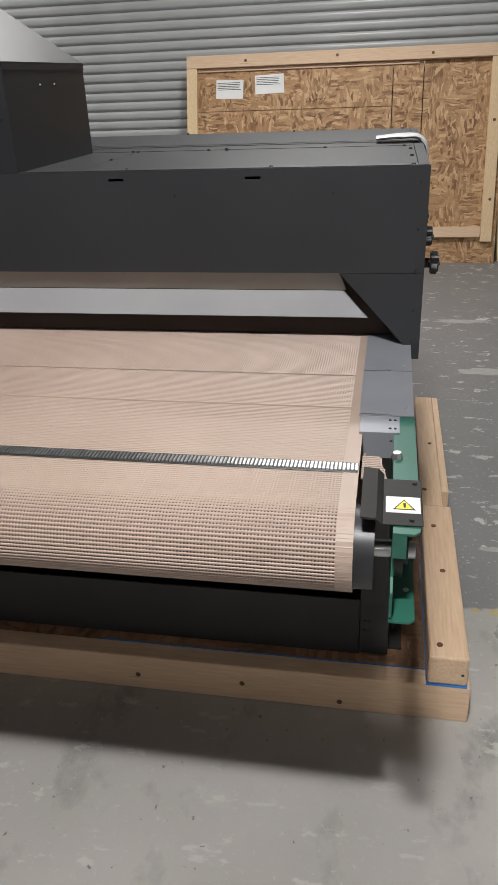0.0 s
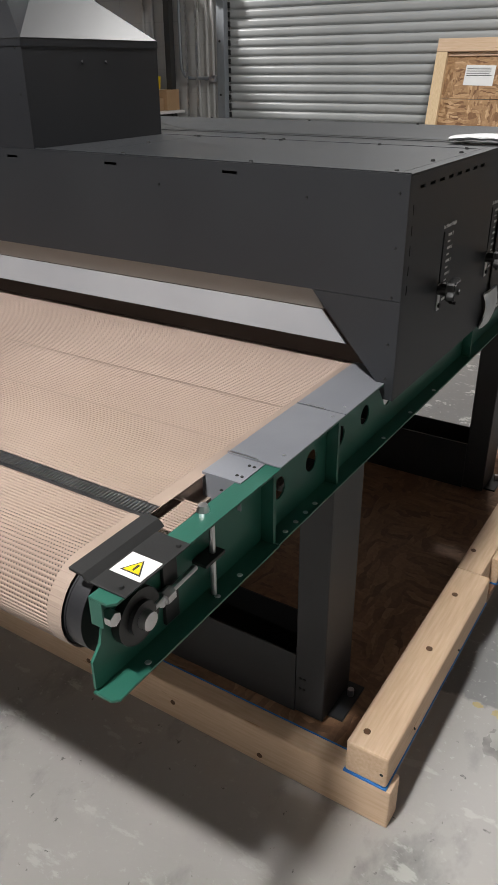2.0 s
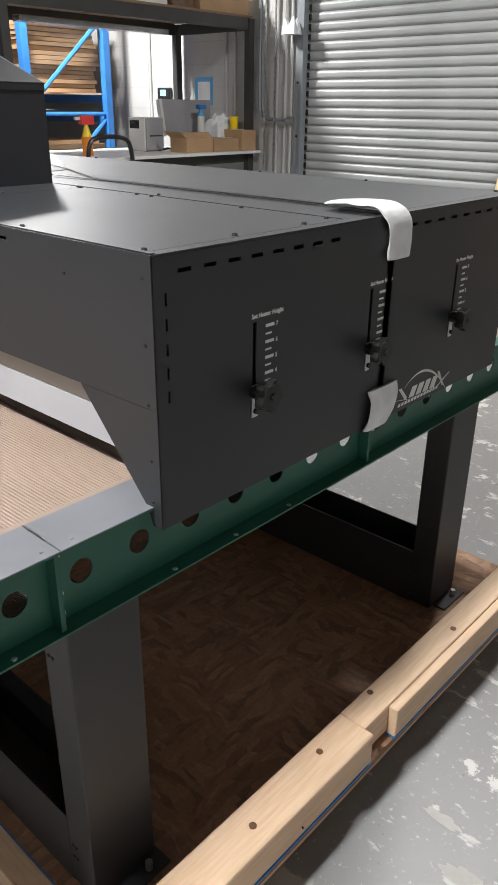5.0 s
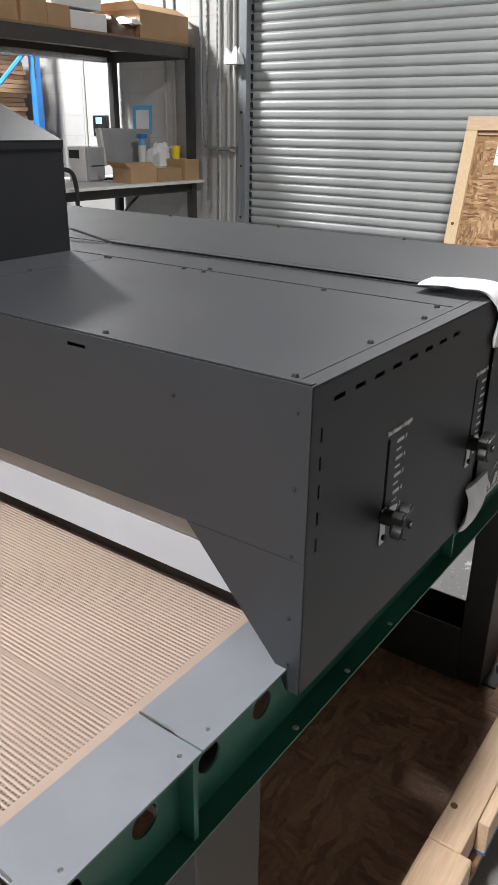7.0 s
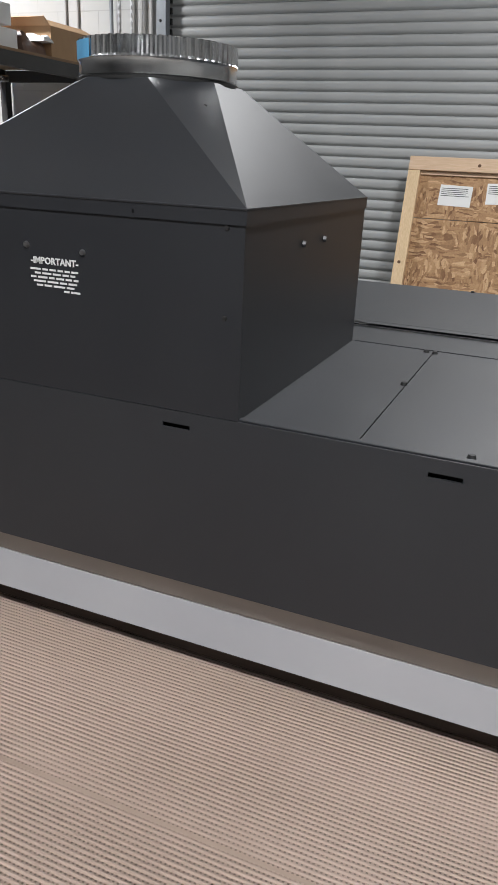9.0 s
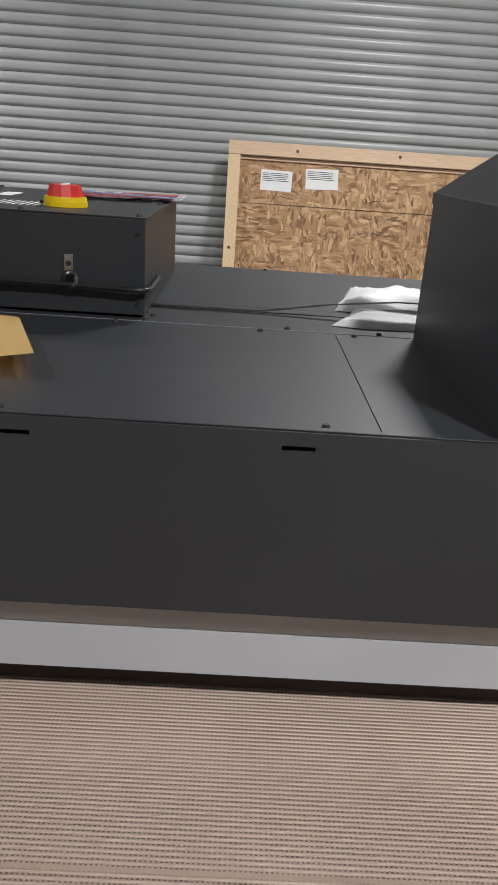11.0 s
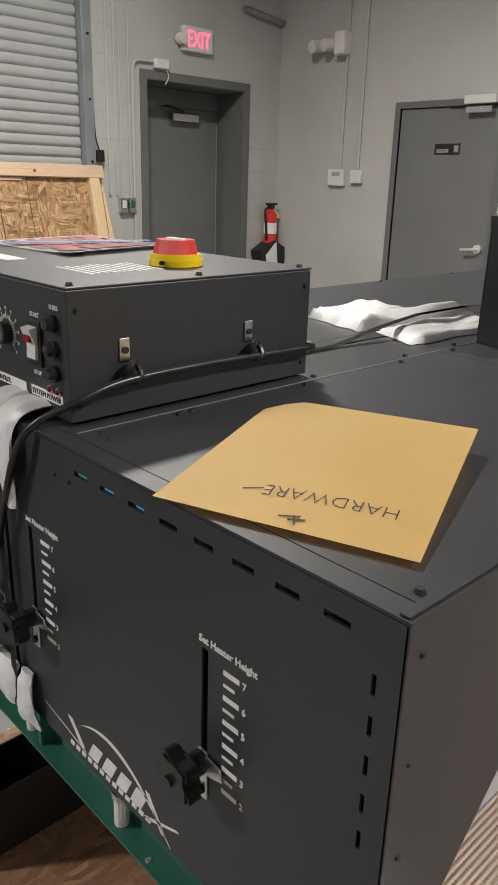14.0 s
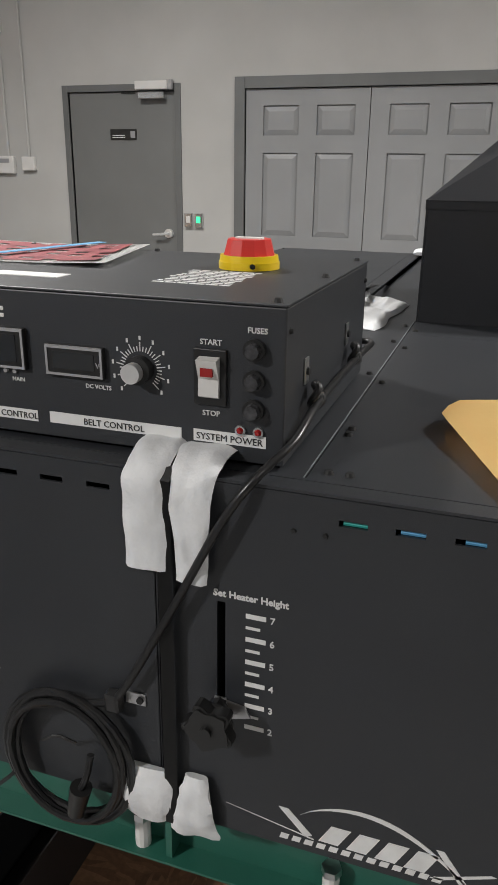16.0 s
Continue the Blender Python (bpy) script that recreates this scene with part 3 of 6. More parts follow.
# conduit high in the corner, emergency light and thermostats on the right wall
single("corner_conduit", rod((2.36, YB - 0.035, 2.955), (2.845, YB - 0.035, 2.905), 0.028, 12), GUIDE, "grey conduit running to the room corner", "conduit", smooth=True)
em = thing("emergency_light", (XR - 0.06, 4.45, 2.66), "white twin-head emergency light on the wall", "emergency light")
part("pack", box(XR - 0.11, XR - 0.001, 4.36, 4.47, 2.58, 2.76, 0.012), LAMINATE, em)
for y in (4.52, 4.66):
    part("lamp_head", rod((XR - 0.16, y + 0.02, 2.655), (XR - 0.05, y, 2.67), 0.05, 14), LAMINATE, em)
for y0, y1, z0, z1, name, lab in ((4.33, 4.51, 1.52, 1.66, "thermostat", "beige wall thermostat with a small display"), (4.13, 4.25, 1.545, 1.655, "sensor_box", "small white wall sensor box")):
    th = thing(name, (XR - 0.02, (y0 + y1) / 2, z0), lab, "thermostat" if name == "thermostat" else "sensor")
    part("body", box(XR - 0.045, XR - 0.001, y0, y1, z0, z1, 0.008), LAMINATE, th)
    if name == "thermostat":
        part("display", box(XR - 0.048, XR - 0.044, y0 + 0.04, y1 - 0.05, z0 + 0.085, z1 - 0.022), PCGREY, th)
    part("conduit", rod((XR - 0.015, y0 + 0.06, z1), (XR - 0.015, y0 + 0.06, 3.4), 0.012, 8), WALL, th)

# office door in the right wall
d3 = thing("door_3", (XR, 3.33, 0), "closed grey steel door with silver lever handle", "door", kind="structure")
hinged_frame(d3, False, 2.86, 3.79, 2.135, XR, 0.05)
part("leaf", box(XR + 0.012, XR + 0.055, 2.864, 3.786, 0.01, 2.13, 0.003), DOORGREY, d3)
lever = part("rose", rod((XR + 0.012, 2.935, 1.08), (XR - 0.012, 2.935, 1.08), 0.036, 16), CHROME, d3, "silver lever handle")
part("lever", tube([(XR - 0.012, 2.935, 1.08), (XR - 0.055, 2.935, 1.08), (XR - 0.06, 2.96, 1.078), (XR - 0.06, 3.05, 1.07)], 0.011, 8), CHROME, lever, smooth=True)
part("closer_body", box(XR - 0.055, XR + 0.01, 2.93, 3.15, 2.075, 2.125, 0.006), GALV, d3, "silver door closer")
part("magnet_lock", box(XR - 0.06, XR - 0.013, 2.90, 3.17, 2.14, 2.20, 0.005), LAMINATE, d3)
part("magnet_clamp", rod((XR - 0.035, 2.885, 2.14), (XR - 0.035, 2.885, 2.205), 0.025, 10), PCGREY, d3)
part("seal_strip", box(XR + 0.004, XR + 0.012, 3.20, 3.32, 2.118, 2.13), PLASTIC, d3)
plate = part("name_plate", box(XR + 0.004, XR + 0.012, 3.20, 3.43, 1.785, 1.865, 0.002), PLASTIC, d3, "black name plate")
for z in (1.80, 1.815):
    part("lettering_bar", box(XR + 0.002, XR + 0.004, 3.30, 3.41, z, z + 0.006), WHITEINK, plate)
part("plate_end", box(XR + 0.002, XR + 0.004, 3.21, 3.25, 1.80, 1.85), PCGREY, plate)
for y, lit in ((2.752, False), (2.665, True)):
    sw = thing("wall_switch", (XR - 0.02, y, 1.13), "steel wall box with a green lit button" if lit else "steel wall switch plate", "switch", "wall controls")
    part("back_box", box(XR - 0.03, XR - 0.001, y - 0.032, y + 0.032, 1.135, 1.245, 0.004), GALV, sw)
    part("button", box(XR - 0.034, XR - 0.029, y - 0.018, y + 0.018, 1.17, 1.22, 0.002), GREENLED if lit else LAMINATE, sw)

# six-panel double doors in the right wall
d4 = thing("door_4", (XR, 1.355, 0), "closed pair of grey six-panel doors in a grey frame", "door", kind="structure")
hinged_frame(d4, False, 0.42, 2.29, 2.135, XR, 0.08, 0.016)
for y0, y1 in ((1.358, 2.286), (0.424, 1.352)):
    panels = []
    w = (y1 - y0)
    for p0, p1 in ((0.11, 0.415), (0.56, 0.855)):
        for z0, z1 in ((1.815, 2.02), (1.095, 1.695), (0.25, 0.97)):
            panels.append((y0 + p0 * w, y0 + p1 * w, z0, z1))
    leaf = part("leaf", sheet("x", XR + 0.012, XR + 0.03, y0, y1, 0.01, 2.13, panels), DDGREY, d4)
    part("core", box(XR + 0.030, XR + 0.05, y0, y1, 0.01, 2.13), DDGREY, d4)
    for a, b, c, d in panels:
        bm = bmesh.new()
        i = 0.040
        outer = [bm.verts.new((XR + 0.0295, u, v)) for u, v in ((a, c), (b, c), (b, d), (a, d))]
        inner = [bm.verts.new((XR + 0.016, u, v)) for u, v in ((a + i, c + i), (b - i, c + i), (b - i, d - i), (a + i, d - i))]
        bm.faces.new(inner)
        for k in range(4):
            bm.faces.new((outer[k], outer[(k + 1) % 4], inner[(k + 1) % 4], inner[k]))
        part("panel", bm, DDGREY, leaf)

# ---- crate side leaning on the shutter ----
CR_Y0, CR_LEAN = 4.735, math.atan2(0.385, 1.62)
CM = Matrix.Translation((0, CR_Y0, 0)) @ Matrix.Rotation(-CR_LEAN, 4, "X")
crate = thing("crate_panel", (-0.5, CR_Y0, 0), "crate side of strand board in pine framing, leaning on the shutter", "crate panel")


def on_crate(name, x0, x1, z0, z1, d0, d1, material, label="", bevel=0.0, tilt=0.0):
    bm = box(x0, x1, d0, d1, z0, z1, bevel)
    if tilt:
        c = Vector(((x0 + x1) / 2, 0, (z0 + z1) / 2))
        bmesh.ops.transform(bm, matrix=Matrix.Translation(c) @ Matrix.Rotation(radians(tilt), 4, "Y") @ Matrix.Translation(-c), verts=bm.verts)
    bmesh.ops.transform(bm, matrix=CM, verts=bm.verts)
    return part(name, bm, material, crate, label)


on_crate("strand_board", -1.76, -0.105, 1.235, 1.60, 0.0, 0.011, OSB)
on_crate("strand_board", -1.76, -0.105, 0.02, 1.230, 0.0, 0.011, OSB)
on_crate("strand_board", -0.098, 0.135, 0.02, 1.60, 0.0, 0.011, OSB)
on_crate("strand_board", 0.143, 0.78, 0.0, 1.60, 0.004, 0.015, OSB)
on_crate("top_board", -1.80, 0.79, 1.565, 1.66, -0.038, -0.001, PINE, "", 0.003)
on_crate("side_stud", -1.80, -1.712, 0.0, 1.563, -0.038, -0.001, PINE_Z, "", 0.003)
on_crate("side_stud", 0.655, 0.745, 0.17, 1.563, -0.038, 0.003, PINE_Z, "", 0.003)
on_crate("cross_board", 0.15, 0.652, 0.205, 0.29, -0.030, 0.003, PINE, "", 0.003)
on_crate("inner_batten", -1.710, 0.10, 1.540, 1.562, -0.012, -0.001, PINE)
for x0, x1, z0, z1, tilt in ((-1.555, -1.325, 1.33, 1.475, 1.5), (-1.225, -0.985, 1.36, 1.505, -2.0)):
    pg = on_crate("paper_label", x0, x1, z0, z1, -0.0025, -0.001, PAPER, "white printed sheet", 0, tilt)
    for k in range(5):
        zz = z1 - 0.022 - k * 0.013
        bm = box(x0 + 0.012, x0 + (0.2 if k < 3 else 0.13 + 0.02 * k), -0.0036, -0.0028, zz - 0.002, zz + 0.002)
        bmesh.ops.transform(bm, matrix=CM, verts=bm.verts)
        part("print_bar", bm, INK, pg)
# pencil scrawl on the board
for x0, z0, n in ((-0.80, 1.30, 5), (-0.78, 1.18, 7), (-0.82, 1.07, 9)):
    bm = bmesh.new()
    pts = [CM @ Vector((x0 + k * 0.028 + 0.006 * math.sin(k * 5.1), -0.002, z0 + 0.022 * math.sin(k * 2.6 + n))) for k in range(n + 2)]
    part("pencil_mark", tube(pts, 0.0022, 4, bm), INK, crate)
for x, z in ((-1.3, 1.61), (-0.55, 1.62), (0.2, 1.605), (-1.76, 0.9), (0.70, 1.1), (0.71, 0.5)):
    bm = rod(CM @ Vector((x, -0.0375, z)), CM @ Vector((x, -0.0395, z)), 0.012, 9)
    part("knot", bm, KNOT, crate)
lean2 = Matrix.Translation((0.86, 4.80, 0)) @ Matrix.Rotation(-radians(11.5), 4, "X") @ Matrix.Rotation(-radians(5), 4, "Y")
single("loose_board", box(-0.045, 0.075, 0.0, 0.038, 0.0, 1.62, 0.003, m=lean2), PINE_Z, "pine board leaning beside the crate panel", "board")

# old stains on the slab beside the pallet
PALE = surf("pale_floor_stain", (0.285, 0.278, 0.262), (0.34, 0.332, 0.315), 30, 0.5, bump=0.2)
YSTAIN = surf("yellow_floor_stain", (0.36, 0.28, 0.12), (0.44, 0.36, 0.2), 30, 0.5)


def stain(x, y, r, seed, material, stretch=1.0, lift=0.0006):
    bm = bmesh.new()
    ring = []
    for k in range(48):
        a = math.tau * k / 48
        q = r * (0.8 + 0.3 * noise.noise(Vector((math.cos(a) * 2.2 + seed, math.sin(a) * 2.2, seed))) + 0.1 * noise.noise(Vector((math.cos(a) * 7, math.sin(a) * 7, seed))))
        ring.append(bm.verts.new((x + q * math.cos(a) * stretch, y + q * math.sin(a), lift)))
    bm.faces.new(ring)
    part("stain", bm, material, floor)


stain(0.318, 0.098, 0.066, 1.5, surf("dark_ring_stain", (0.17, 0.165, 0.16), (0.26, 0.25, 0.24), 30, 0.6))
stain(0.308, 0.112, 0.040, 6.5, PALE, 0.9, 0.0010)
stain(0.290, 0.186, 0.020, 4.2, YSTAIN, 1.8, 0.0014)
stain(0.225, 0.190, 0.011, 3.1, YSTAIN, 1.6)
for x, y, r, s, st in ((0.42, 0.42, 0.03, 2.2, 2.4), (0.31, 0.52, 0.018, 7.1, 3.0), (0.55, 0.75, 0.05, 3.3, 1.8), (0.47, 1.05, 0.035, 5.9, 2.6), (0.36, 0.8, 0.02, 8.4, 2.0), (0.62, 1.7, 0.08, 9.2, 2.2), (0.45, 2.2, 0.06, 11.0, 3.0), (0.9, 2.6, 0.10, 12.4, 2.0), (0.4, 3.1, 0.05, 13.0, 4.0)):
    stain(x, y, r, s, PALE, st)

# ---- pallet under the dryer ----
pallet = thing("pallet", (-1.1, 0.5, 0), "pine shipping pallet with a worn strand-board deck", "pallet")
part("front_beam", box(-2.42, 0.165, -0.25, -0.196, 0.0, 0.110, 0.004), PINE, pallet, "pale pine beam")
part("deck", box(-2.42, 0.150, -0.194, 1.40, 0.092, 0.110), OSB_SHADED, pallet, "strand-board deck with shade in its dark brown colour")
for y0, y1 in ((-0.2505, 0.452), (0.548, 1.34)):
    part("edge_tape", box(0.058, 0.1552, y0, y1, 0.1105, 0.1148), BLUERACK, pallet, "blue marking line")
part("edge_tape", box(-0.80, 0.056, -0.1962, -0.1945, 0.1002, 0.1116), BLUERACK, pallet, "blue marking line")
part("curb_beam", box(0.060, 0.154, -0.249, 0.452, 0.1152, 0.200, 0.006), PINE_Y, pallet)
part("curb_beam", box(0.060, 0.129, 0.4525, 1.35, 0.1152, 0.199, 0.004), PINE_Y, pallet)
part("curb_board", box(0.130, 0.154, 0.548, 1.352, 0.1152, 0.196, 0.003), PINE_Y, pallet)
for x in (0.03, -0.75, -1.6, -2.35):
    part("skid", box(x, x + 0.085, -0.19, 1.35, 0.0, 0.091, 0.003), PINE_Y, pallet)
for p in ((0.087, -0.205, 0.2), (0.075, 0.552, 0.2), (0.110, 0.10, 0.2), (0.095, 0.33, 0.2), (0.105, 0.9, 0.2)):
    part("knot", rod(p, (p[0], p[1], p[2] + 0.0012), 0.008, 9), KNOT, pallet)
for x in (-0.68, -0.40, -0.15, -1.1):
    part("knot", rod((x, -0.25, 0.045 + 0.02 * math.sin(9 * x)), (x, -0.2515, 0.045 + 0.02 * math.sin(9 * x)), 0.007, 9), KNOT, pallet)
screws([(0.142, -0.2495, 0.15), (0.1545, -0.1, 0.15), (0.1545, 0.2, 0.14)], (0, -1, 0), pallet, 0.004, 0.001)

# ---- dryer housings ----
HX0, HX1, HY1, HZ = -1.374, -0.910, 0.467, 1.500          # exhaust hood
SLOTS_FRONT = (-0.3725, -0.6805, -0.9865, -1.291, -1.588, -1.882)
HEAT_Y = (0.210, 0.541)
PIECE = 0.003


def heater_scale(parent, side, y):
    """Slot legend, scale marks, numbers and star knob of one heater adjuster on a side panel."""
    x = 0.0 if side > 0 else -W
    turn = FACE_RIGHT if side > 0 else FACE_LEFT
    s = side                                   # reading direction along y
    out = 0.0006 * side
    words("legend", "Set Heater Height", 0.0105, (x + out, y - s * 0.008, 1.1525), turn, WHITEINK, parent, "white printed legend", bold=0.0003)
    for k in range(11):
        z = 1.1355 - k * 0.01335
        length, tall = (0.021, 0.0052) if k % 2 == 0 else (0.015, 0.0032)
        a, b = sorted((y + s * 0.026, y + s * (0.026 + length)))
        part("scale_mark", box(min(x, x + out), max(x, x + out), a, b, z - tall / 2, z + tall / 2), WHITEINK, parent)
        if k % 2 == 0:
            words("scale_number", str(7 - k // 2), 0.0105, (x + out, y + s * 0.051, z - 0.0038), turn, WHITEINK, parent, bold=0.0002)
    zk = 1.021 if side < 0 else 1.03
    knob = thing("star_knob", (x, y, zk), "black five-lobed plastic knob on a bracket", "knob", "heater adjusters")
    pts = []
    for k in range(40):
        a = math.tau * k / 40
        r = 0.0235 + 0.0055 * math.cos(5 * a + 0.6)
        pts.append((y + r * math.cos(a), zk + r * math.sin(a)))
    bm = prism(pts, "x", *sorted((x + side * 0.022, x + side * 0.042)))
    bmesh.ops.bevel(bm, geom=[e for e in bm.edges if abs(e.verts[0].co.x - e.verts[1].co.x) < 1e-6], offset=0.003, segments=2, affect="EDGES")
    part("grip", bm, PLASTIC, knob, smooth=True)
    part("hub", rod((x + side * 0.001, y, zk), (x + side * 0.024, y, zk), 0.012, 14), PLASTIC, knob)
    part("stud", rod((x + side * 0.042, y, zk), (x + side * 0.046, y, zk), 0.006, 10), PLASTIC, knob)
    part("pointer", prism([(y + s * 0.010, zk - 0.01), (y + s * 0.034, zk - 0.003), (y + s * 0.028, zk + 0.009), (y + s * 0.008, zk + 0.012)], "x", *sorted((x + side * 0.004, x + side * 0.006))), STEEL, knob, "bright steel pointer")
    part("bracket", box(min(x, x + side * 0.003), max(x, x + side * 0.003), y - 0.007, y + 0.007, zk - 0.045, zk + 0.012, 0.001), STEEL, knob, "zinc bracket")
    part("bracket_bolt", rod((x + side * 0.003, y, zk - 0.034), (x + side * 0.007, y, zk - 0.034), 0.005, 6), DARKBLK, knob)


def emblem(parent, side, y):
    """Maker's emblem as plain white shapes: a rising arc, slanted strokes and an underline."""
    x = 0.0 if side > 0 else -W
    s = side
    out = 0.0006 * side
    lo, hi = sorted((x, x + out))

    def poly(pts):
        part("emblem_shape", prism([(y + s * u, v) for u, v in pts], "x", lo, hi), WHITEINK, parent)
    n = 18
    top = [(0.085 + 0.185 * k / n, 0.905 + 0.027 * math.sin(math.pi * (k / n) ** 0.8) - 0.045 * (k / n) ** 3) for k in range(n + 1)]
    bot = [(u - 0.001, v - 0.0055 * math.sin(math.pi * (k + 0.6) / (n + 1.2))) for k, (u, v) in enumerate(top)]
    for k in range(n):
        poly([top[k], top[k + 1], bot[k + 1], bot[k]])
    poly([(0.0, 0.893), (0.10, 0.876), (0.10, 0.8745)])
    poly([(0.060, 0.908), (0.071, 0.908), (0.098, 0.880), (0.090, 0.876)])
    for k in range(4):
        u = 0.105 + 0.030 * k
        poly([(u, 0.876 - k * 0.0008), (u + 0.021, 0.876 - k * 0.0008), (u + 0.034, 0.900), (u + 0.013, 0.900)])
    poly([(0.225, 0.908), (0.233, 0.908), (0.262, 0.868), (0.253, 0.868)])
    poly([(0.222, 0.870), (0.232, 0.870), (0.285, 0.893), (0.280, 0.894)])
    for k in range(13):
        u = 0.062 + 0.0135 * k
        poly([(u, 0.8655), (u + 0.009, 0.8655), (u + 0.011, 0.8725), (u + 0.002, 0.8725)])


def module(name, y0, y1, label, front_slots, heat, side_slots):
    """One oven section: shell panels, folded top, front and back skirts."""
    ob = thing(name, (-W / 2, (y0 + y1) / 2, 0.89), label, "dryer oven", "oven sections")
    t = PIECE
    # side panels with adjuster slots and vent slots
    for side in (1, -1):
        xo = 0.0 if side > 0 else -W
        holes = [(y - 0.0045, y + 0.0045, 1.03, 1.146) for y in heat]
        holes += [(y - 0.013, y + 0.013, 1.2475, 1.2535) for y in side_slots]
        if front_slots:
            holes += [(y0 + 0.023, y0 + 0.027, z - 0.009, z + 0.009) for z in (1.214, 1.178, 1.142, 1.106, 1.07)]
        part("side_panel", sheet("x", *sorted((xo, xo - side * t)), y0 + 0.0015, y1 - 0.0015, 0.856, TOP - 0.0035, holes), BLACK, ob)
        # added black sheet that draws the shade behind the side openings
        part("vent_shade", sheet("x", *sorted((xo - side * 0.02, xo - side * 0.022)), y0 + 0.004, y1 - 0.004, 0.90, TOP - 0.01), HOLE_SHADE, ob)
        for y in heat:
            heater_scale(ob, side, y)
    # end panels with the stepped opening
    for yf, d in ((y0, 1), (y1, -1)):
        holes = [(x - 0.0175, x + 0.0175, 1.256, 1.2615) for x in SLOTS_FRONT] if front_slots and d > 0 else []
        part("end_panel", sheet("y", *sorted((yf, yf + d * t)), -W, 0.0, 1.0545, TOP, holes), BLACK, ob)
        if holes:
            part("slot_shade", sheet("y", yf + 0.02, yf + 0.022, -W + 0.03, -0.03, 1.24, 1.272), HOLE_SHADE, ob)
        for m in (1, -1):
            pts = [(0.0, 1.0535), (-0.183, 1.0535), (-0.033, 0.887), (-0.02, 0.857), (0.0, 0.857)]
            pts = [(u if m > 0 else -W - u, v) for u, v in pts]
            part("skirt", prism(pts, "y", *sorted((yf + 0.0006 * d, yf + d * t))), BLACK, ob)
    return ob


front_oven = module("front_oven", 0.0, 0.602, "matt black powder-coated oven section of a conveyor dryer", True, HEAT_Y, [0.062 + 0.0505 * k for k in range(8)])
rear_oven = module("rear_oven", 0.610, 1.135, "matt black powder-coated rear oven section of a conveyor dryer", False, (0.872,), [0.672 + 0.0535 * k for k in range(8)])
for ob, y0, y1, seams in (
        (front_oven, 0.0, 0.602, [(-W + 0.024, -W + 0.0255, 0.012, 0.59), (-0.0255, -0.024, 0.012, 0.59), (-0.776, -0.7745, 0.016, 0.460), (-1.502, -1.5005, 0.016, 0.460), (-W + 0.03, -0.03, 0.4675, 0.469)]),
        (rear_oven, 0.610, 1.135, [(-W + 0.024, -W + 0.0255, 0.66, 1.12), (-0.0255, -0.024, 0.66, 1.12), (-W + 0.03, -0.03, 0.6475, 0.649)])):
    part("top_panel", sheet("z", TOP - 0.003, TOP, -W + 0.0005, -0.0005, y0 + 0.0032, y1 - 0.0032, seams), BLACK, ob)
    # added black sheet that draws the shade down in the seams
    part("seam_shade", sheet("z", TOP - 0.012, TOP - 0.010, -W + 0.02, -0.02, y0 + 0.01, y1 - 0.01), HOLE_SHADE, ob)
# highlight on the black seam, painted as a thin grey strip
part("seam_edge", box(-W + 0.03, HX0 - 0.004, 0.4694, 0.4704, TOP, TOP + 0.0010), GUIDE, front_oven, "folded seam edge with its highlight painted grey")
part("seam_edge", box(HX1 + 0.004, -0.03, 0.4694, 0.4704, TOP, TOP + 0.0010), BLACK, front_oven)
part("lip", box(-W + 0.003, -0.003, 0.0034, 0.0125, TOP + 0.0002, TOP + 0.0022, 0.0008), BLACK, front_oven)
screws([(x, 0.02, TOP) for x in (-0.035, -0.335, -0.66, -1.56, -1.90, -2.205)], (0, 0, 1), front_oven)
screws([(x, 0.452, TOP) for x in (-0.05, -0.255, -0.52, -0.772)], (0, 0, 1), front_oven)
screws([(x, y, TOP) for x, y in ((-0.786, 0.455), (-0.778, 0.25), (-0.035, 0.20), (-0.035, 0.37))], (0, 0, 1), front_oven)
screws([(x + d, 0.468 + 0.57 * d, TOP) for x in (-1.83, -1.60, -1.45, -0.55) for d in (0.022, -0.022)], (0, 0, 1), front_oven)
screws([(x, y, TOP) for x, y in ((-1.80, 0.515), (-1.815, 0.535), (-2.06, 0.455), (-2.08, 0.455), (-2.195, 0.43), (-2.195, 0.45))], (0, 0, 1), front_oven)
screws([(x, 1.122, TOP) for x in (-0.05, -0.42, -0.8, -1.2, -1.6, -2.0)], (0, 0, 1), rear_oven)
screws([(-W, y, 1.236) for y in (0.44, 0.47)], (-1, 0, 0), front_oven, 0.003, 0.002)
screws([(x, 0.0, z) for x in (-0.018, -W + 0.018) for z in (1.245, 1.15, 1.06, 0.97, 0.90)], (0, -1, 0), front_oven, 0.003, 0.002)
screws([(x, 0.0, 1.225) for x in (-0.2, -0.55)], (0, -1, 0), front_oven, 0.003, 0.002)
emblem(front_oven, -1, 0.535)
emblem(rear_oven, 1, 0.545 + 0.07)

# heat shields and the dark throat between ovens and belt
shield = thing("heat_shield", (-W / 2, 0.06, 0.94), "satin white sheet-metal baffle over the belt opening", "baffle")
# taupe for the white baffle's underside lip, with its shade in the colour
LIP_SHADE = surf("baffle_lip_shade", (0.30, 0.285, 0.265), (0.34, 0.325, 0.30), 5, 0.5)
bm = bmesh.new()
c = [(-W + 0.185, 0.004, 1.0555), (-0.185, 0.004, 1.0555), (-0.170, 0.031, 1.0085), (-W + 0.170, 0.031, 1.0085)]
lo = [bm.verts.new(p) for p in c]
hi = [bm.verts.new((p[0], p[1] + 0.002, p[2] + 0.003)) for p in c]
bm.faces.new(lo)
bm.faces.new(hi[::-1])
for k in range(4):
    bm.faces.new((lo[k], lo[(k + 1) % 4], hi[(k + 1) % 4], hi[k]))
part("return_lip", bm, LIP_SHADE, shield)
